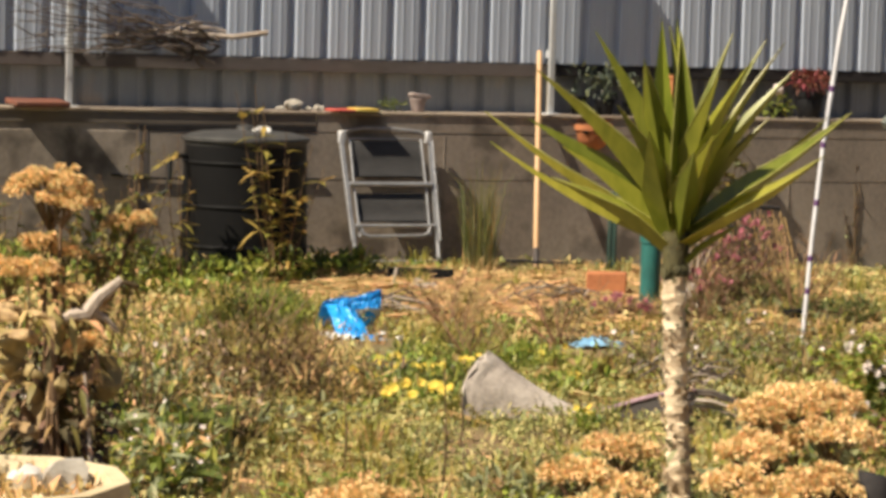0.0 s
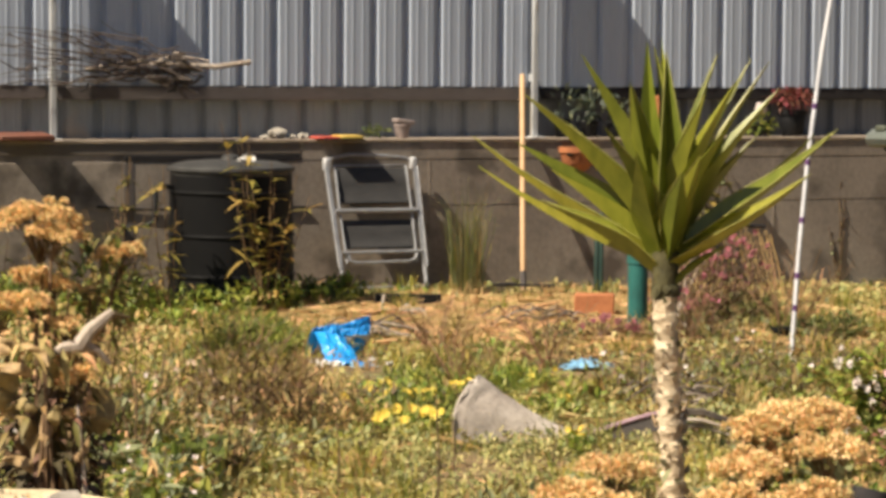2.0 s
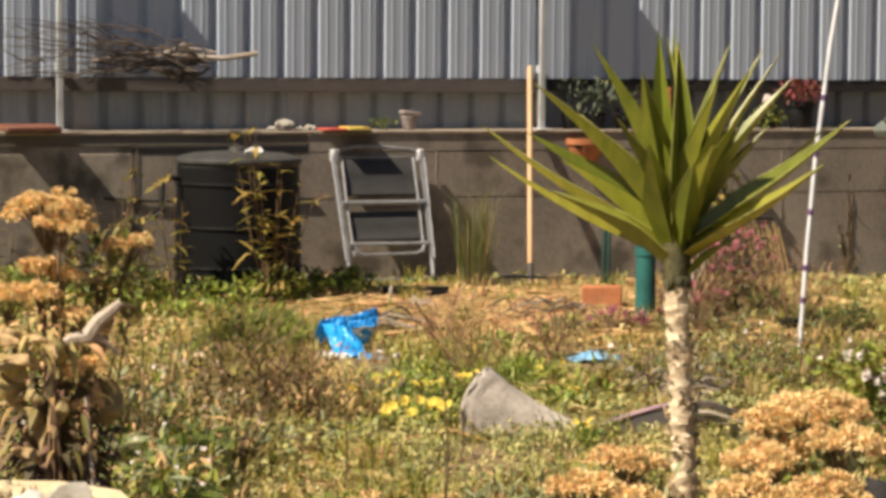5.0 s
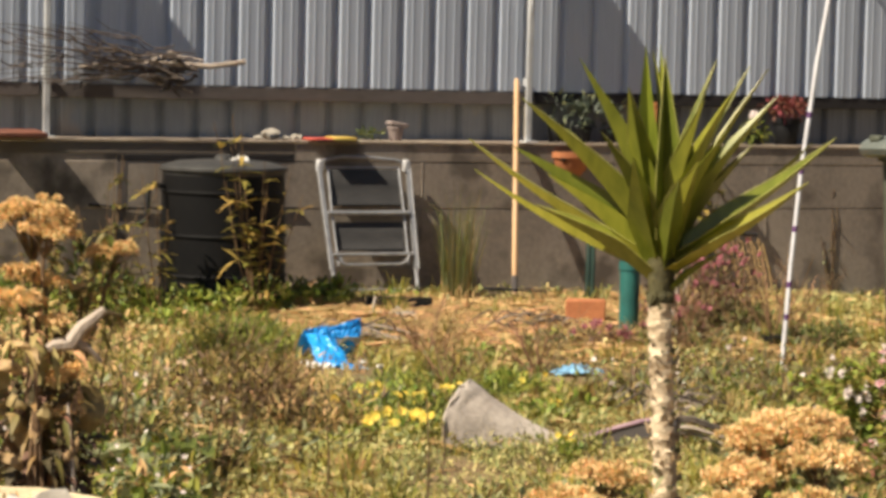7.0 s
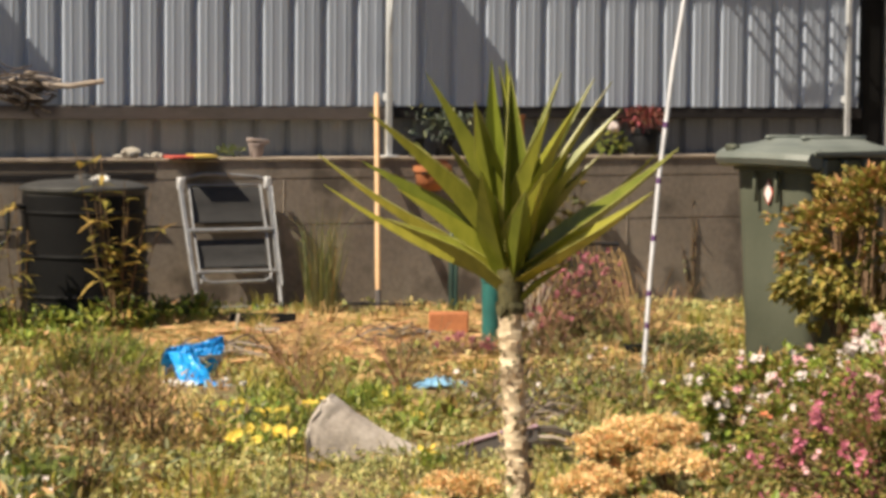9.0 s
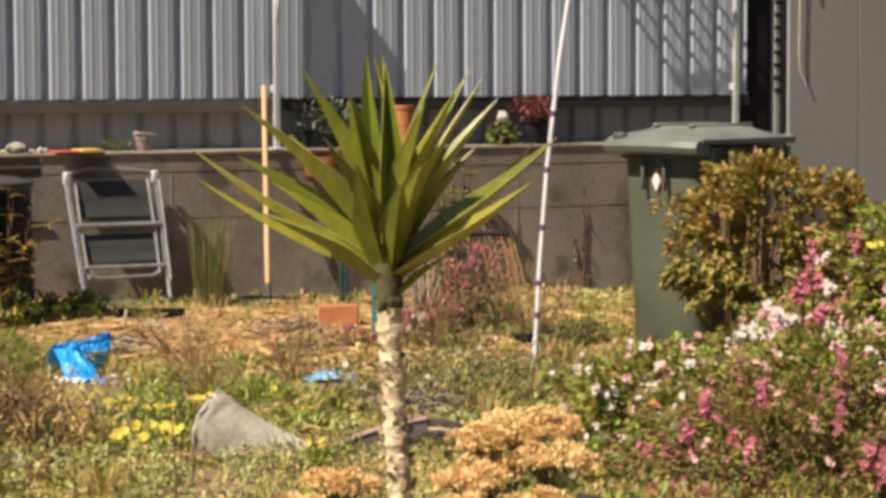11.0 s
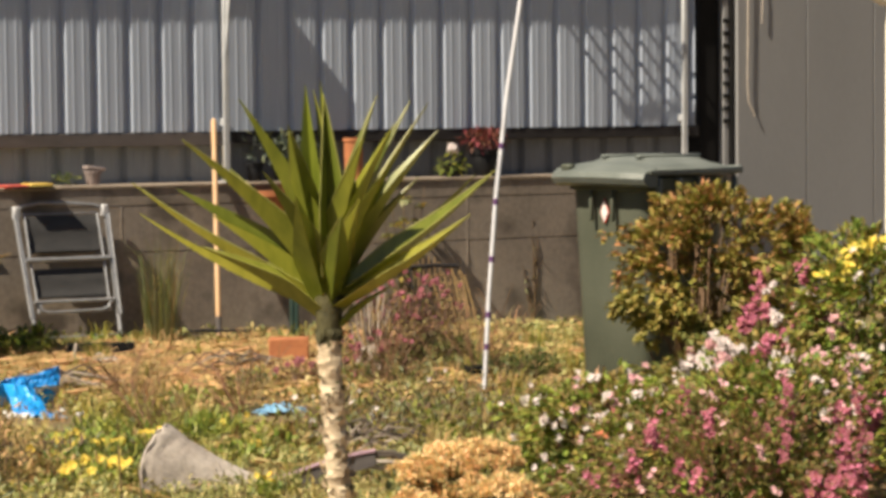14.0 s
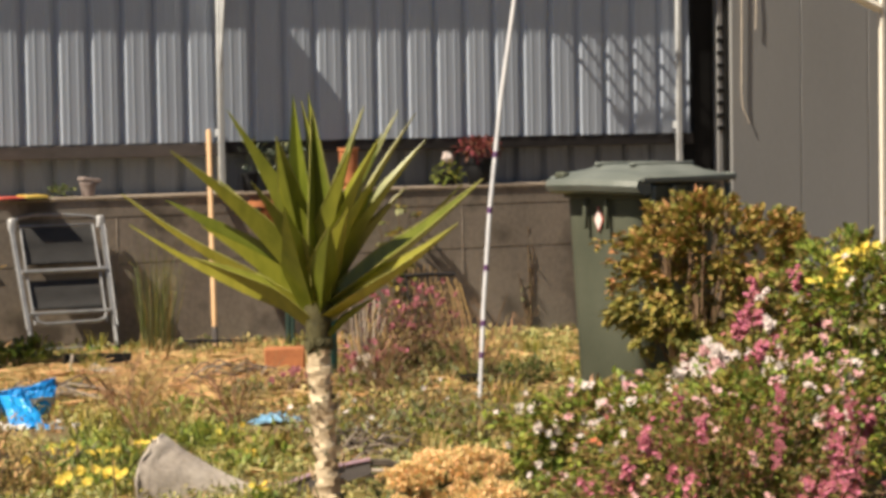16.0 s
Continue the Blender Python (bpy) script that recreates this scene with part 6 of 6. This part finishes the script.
for x, y, h in ((-3.30, -6.5, 0.34), (-3.42, -6.1, 0.22), (-3.75, -5.3, 0.42), (-3.0, -5.9, 0.18)):
    s = thing("dry_stalk", (x, y, gz(x, y)), "single thin brown weed stalk", "plant", "dry stalks")
    part("stalk", Geo().tube([(0, 0, 0), (0.006, 0, h * 0.5), (-0.004, 0, h)], [0.0035, 0.003, 0.002], 5), STEM, s)
    tuft(s, "foliage", LEAF_BRONZE, 16, 0.025, h * 0.4, 0.03, 0.008, (0, 0, h * 0.55))
for x, y, r, n in ((-1.55, -4.35, 0.28, 520), (-1.2, -4.75, 0.30, 520), (-0.9, -4.35, 0.28, 420), (-1.75, -4.7, 0.22, 360), (-1.0, -3.9, 0.25, 360)):
    weeds("grey_weed", (x, y, gz(x, y)), "fine grey-green bushy weed", (("grey_foliage", LEAF_BLUE, 0.25), ("olive_foliage", OLIVE, 0.35), ("dead_foliage", DEADLEAF, 0.45), ("green_foliage", WEED, 0.25)), n, r, 0.17, 0.04, 0.010, ("seed_heads", WHITEFL, 3, 0.012, 5))


def twiggy(x, y, r, h, n, label):
    """A dead, finely branched weed."""
    t = thing("dead_weed", (x, y, gz(x, y)), label, "weeds")
    for _ in range(n):
        tip = Vector((rnd(-r, r), rnd(-r, r), h * rnd(0.55, 1.05)))
        pts = [Vector((tip.x * 0.1, tip.y * 0.1, 0)), tip * 0.45 + ball(0.015), tip * 0.75 + ball(0.015), tip]
        g = Geo().tube(pts, [0.0028, 0.0022, 0.0016, 0.0008], 4)
        for _ in range(4):
            p = pts[random.choice((1, 2))]
            g.tube([p, p + Vector((rnd(-0.06, 0.06), rnd(-0.06, 0.06), rnd(0.03, 0.10)))], [0.0016, 0.0007], 3)
        part("twig", g, REDTWIG, t)


for x, y, r, h, n in ((-1.85, -3.05, 0.24, 0.26, 24), (-1.55, -3.45, 0.25, 0.24, 22), (-3.05, -4.55, 0.2, 0.24, 24), (-2.2, -4.1, 0.22, 0.2, 18), (-0.15, -2.9, 0.25, 0.42, 24), (-2.75, -3.3, 0.2, 0.2, 16), (-0.75, -3.15, 0.2, 0.25, 16)):
    twiggy(x, y, r, h, n, "dead reddish-brown twiggy weed")


for x, y, r, h in ((-3.08, -4.5, 0.24, 0.11), (-2.82, -4.62, 0.18, 0.08), (-3.3, -4.2, 0.16, 0.10)):
    weeds("dead_weed", (x, y, gz(x, y)), "collapsed dead brown weed on the lawn", (("brown_foliage", DEADLEAF, 0.7), ("dry_foliage", STRAW, 0.12)), 420, r, h, 0.06, 0.012)
# scattered low weeds over the lawn
palette = (("green_foliage", WEED), ("lime_foliage", LEAF_LIME), ("grey_foliage", COVER), ("olive_foliage", OLIVE), ("pale_foliage", LEAF_BLUE))
for k in range(64):
    y = rnd(-7.0, -2.6)
    q = (y + 7.3) / 7.0
    x = rnd(-4.3 + 0.9 * q, -1.75 + 3.6 * q)
    if (x + 0.9) ** 2 / 1.2 + (y + 1.9) ** 2 < 0.8 or (x + 0.55) ** 2 / 0.12 + (y + 3.8) ** 2 / 0.35 < 1 or (x + 2.33) ** 2 / 0.10 + (y + 5.5) ** 2 / 0.25 < 1 or (x + 2.62) ** 2 / 0.3 + (y + 5.72) ** 2 / 0.3 < 1 or (x + 2.4) ** 2 / 0.12 + (y + 3.4) ** 2 / 0.3 < 1 or (x + 0.75) ** 2 + (y + 2.2) ** 2 < 0.1 or (x + 1.48) ** 2 / 0.08 + (y + 3.75) ** 2 / 0.15 < 1:
        continue
    a, b = random.sample(palette, 2)
    weeds("low_weed", (x, y, gz(x, y) - 0.005), "low spreading weed patch on the lawn", ((a[0], a[1], 0.7), (b[0], b[1], 0.4)), int(rnd(110, 300)), rnd(0.08, 0.24), rnd(0.05, 0.13), rnd(0.03, 0.06), rnd(0.010, 0.026))

# ---- lawn: grass, straw and ground cover ----


def lawn():
    green, dry, cover, litter = Geo(), Geo(), Geo(), Geo()
    for _ in range(60000):
        # a wedge that widens away from the southwest corner of the yard
        y = rnd(-7.3, -0.3)
        s = (y + 7.3) / 7.0
        x = rnd(-4.6 + 0.9 * s, -1.55 + 4.4 * s)
        z = gz(x, y) - 0.004
        a = noise.noise(Vector((x * 0.8 + 3, y * 0.8, 2.0)))
        b = noise.noise(Vector((x * 2.2, y * 2.2, 7.0)))
        bare = noise.noise(Vector((x * 3.3, y * 3.3, 11.0))) + 0.5 * noise.noise(Vector((x * 9, y * 9, 3.0)))
        if bare < -0.38 or (x + 0.53) ** 2 / 0.03 + (y + 3.66) ** 2 / 0.08 < 1 or (x + 2.24) ** 2 / 0.03 + (y + 5.36) ** 2 / 0.02 < 1 or (x + 0.04) ** 2 / 0.06 + (y + 3.05) ** 2 / 0.05 < 1 or (x + 0.02) ** 2 / 0.03 + (y + 2.4) ** 2 / 0.04 < 1 or (x + 0.33) ** 2 / 0.045 + (y + 0.66) ** 2 / 0.03 < 1 or (x + 0.76) ** 2 + (y + 2.28) ** 2 < 0.035 or (x + 1.28) ** 2 / 0.05 + (y + 1.4) ** 2 / 0.04 < 1 or (x + 2.35) ** 2 / 0.03 + (y + 3.42) ** 2 / 0.10 < 1 or (x + 1.46) ** 2 / 0.05 + (y + 3.66) ** 2 / 0.05 < 1:
            continue
        thick = 1.0 + 0.9 * b
        lush = math.exp(-((x + 2.1) ** 2 / 0.5 + (y + 4.0) ** 2 / 0.12)) + 1.6 * math.exp(-((x + 2.62) ** 2 / 0.07 + (y + 2.95) ** 2 / 0.35))
        straw = -0.5 * lush + math.exp(-((x + 0.9) ** 2 / 1.7 + (y + 1.9) ** 2 / 1.4)) * 1.6 + 0.45 * a + 0.12 + 0.35 * (y > -1.2 and x > 0)
        th = rnd(0, 6.28)
        d = Vector((math.cos(th), math.sin(th), 0))
        if rnd(0, 1) < straw:
            if rnd(0, 1) < 0.6:
                k = len(litter.v)
                litter.blade((x, y, z + 0.012), d, rnd(0.06, 0.17), rnd(0.005, 0.010), 1.0)
                # laid down on the turf
                for i in range(k, len(litter.v)):
                    p = litter.v[i]
                    q = p[2] - z
                    litter.v[i] = (p[0] + d.x * q * 0.8, p[1] + d.y * q * 0.8, z + 0.008 + q * rnd(0.15, 0.35))
            else:
                dry.blade((x, y, z), d, rnd(0.03, 0.09) * thick, rnd(0.004, 0.008), rnd(0.5, 1))
        elif rnd(0, 1) < 0.5 + 0.6 * b - 0.12 * (y < -5.0) + 0.5 * lush:
            green.blade((x, y, z), d, rnd(0.03, 0.09) * thick, rnd(0.005, 0.010), rnd(0.4, 1))
        else:
            fine = min(1.0, max(0.5, (y + 8.5) / 5.0))
            for _ in range(2 if fine > 0.8 else 4):
                cover.leaf((x + rnd(-0.02, 0.02), y + rnd(-0.02, 0.02), z + rnd(0.001, 0.055)), ball() + Vector((0, 0, 0.3)), Vector((0, 0, 1)), rnd(0.02, 0.045) * fine, rnd(0.010, 0.020) * fine, 0.1)
    # long loose stalks over the straw
    for _ in range(420):
        x, y = random.gauss(-0.95, 0.75), random.gauss(-1.9, 0.65)
        if y > -0.4 or y < -3.4 or x > 0.9:
            continue
        th, L = rnd(-0.9, 0.9) - 0.5, rnd(0.10, 0.30)
        dx, dy, z = math.cos(th) * L / 2, math.sin(th) * L / 2, gz(x, y)
        litter.tube([(x - dx, y - dy, z + rnd(0.005, 0.03)), (x + rnd(-0.01, 0.01), y, z + rnd(0.02, 0.05)), (x + dx, y + dy, z + rnd(0.005, 0.06))], rnd(0.002, 0.0045), 4)
    # taller tufts
    for _ in range(200):
        y = rnd(-7.2, -0.5)
        s = (y + 7.3) / 7.0
        x = rnd(-4.6 + 0.9 * s, -1.55 + 4.4 * s)
        tall, g = rnd(0.09, 0.19), (green if rnd(0, 1) < 0.6 else dry)
        for _ in range(int(rnd(14, 40))):
            th = rnd(0, 6.28)
            q = rnd(0, 0.05)
            g.blade((x + q * math.cos(th), y + q * math.sin(th), gz(x, y) - 0.006), Vector((math.cos(th), math.sin(th), 0)) * rnd(0.2, 0.9), tall * rnd(0.5, 1.1), rnd(0.004, 0.007), rnd(0.3, 1))
    for nm, g, m, lab in (("grass", green, GRASS, "short olive-green lawn grass"), ("dry_grass", dry, STRAW, "short dry lawn grass"), ("straw", litter, STRAW, "dry straw and clippings on the lawn"),
                          ("ground_cover", cover, COVER, "low grey-green ground cover leaves")):
        tagged(part(nm, g, m, smooth=False), lab, "grass", kind="stuff")


lawn()
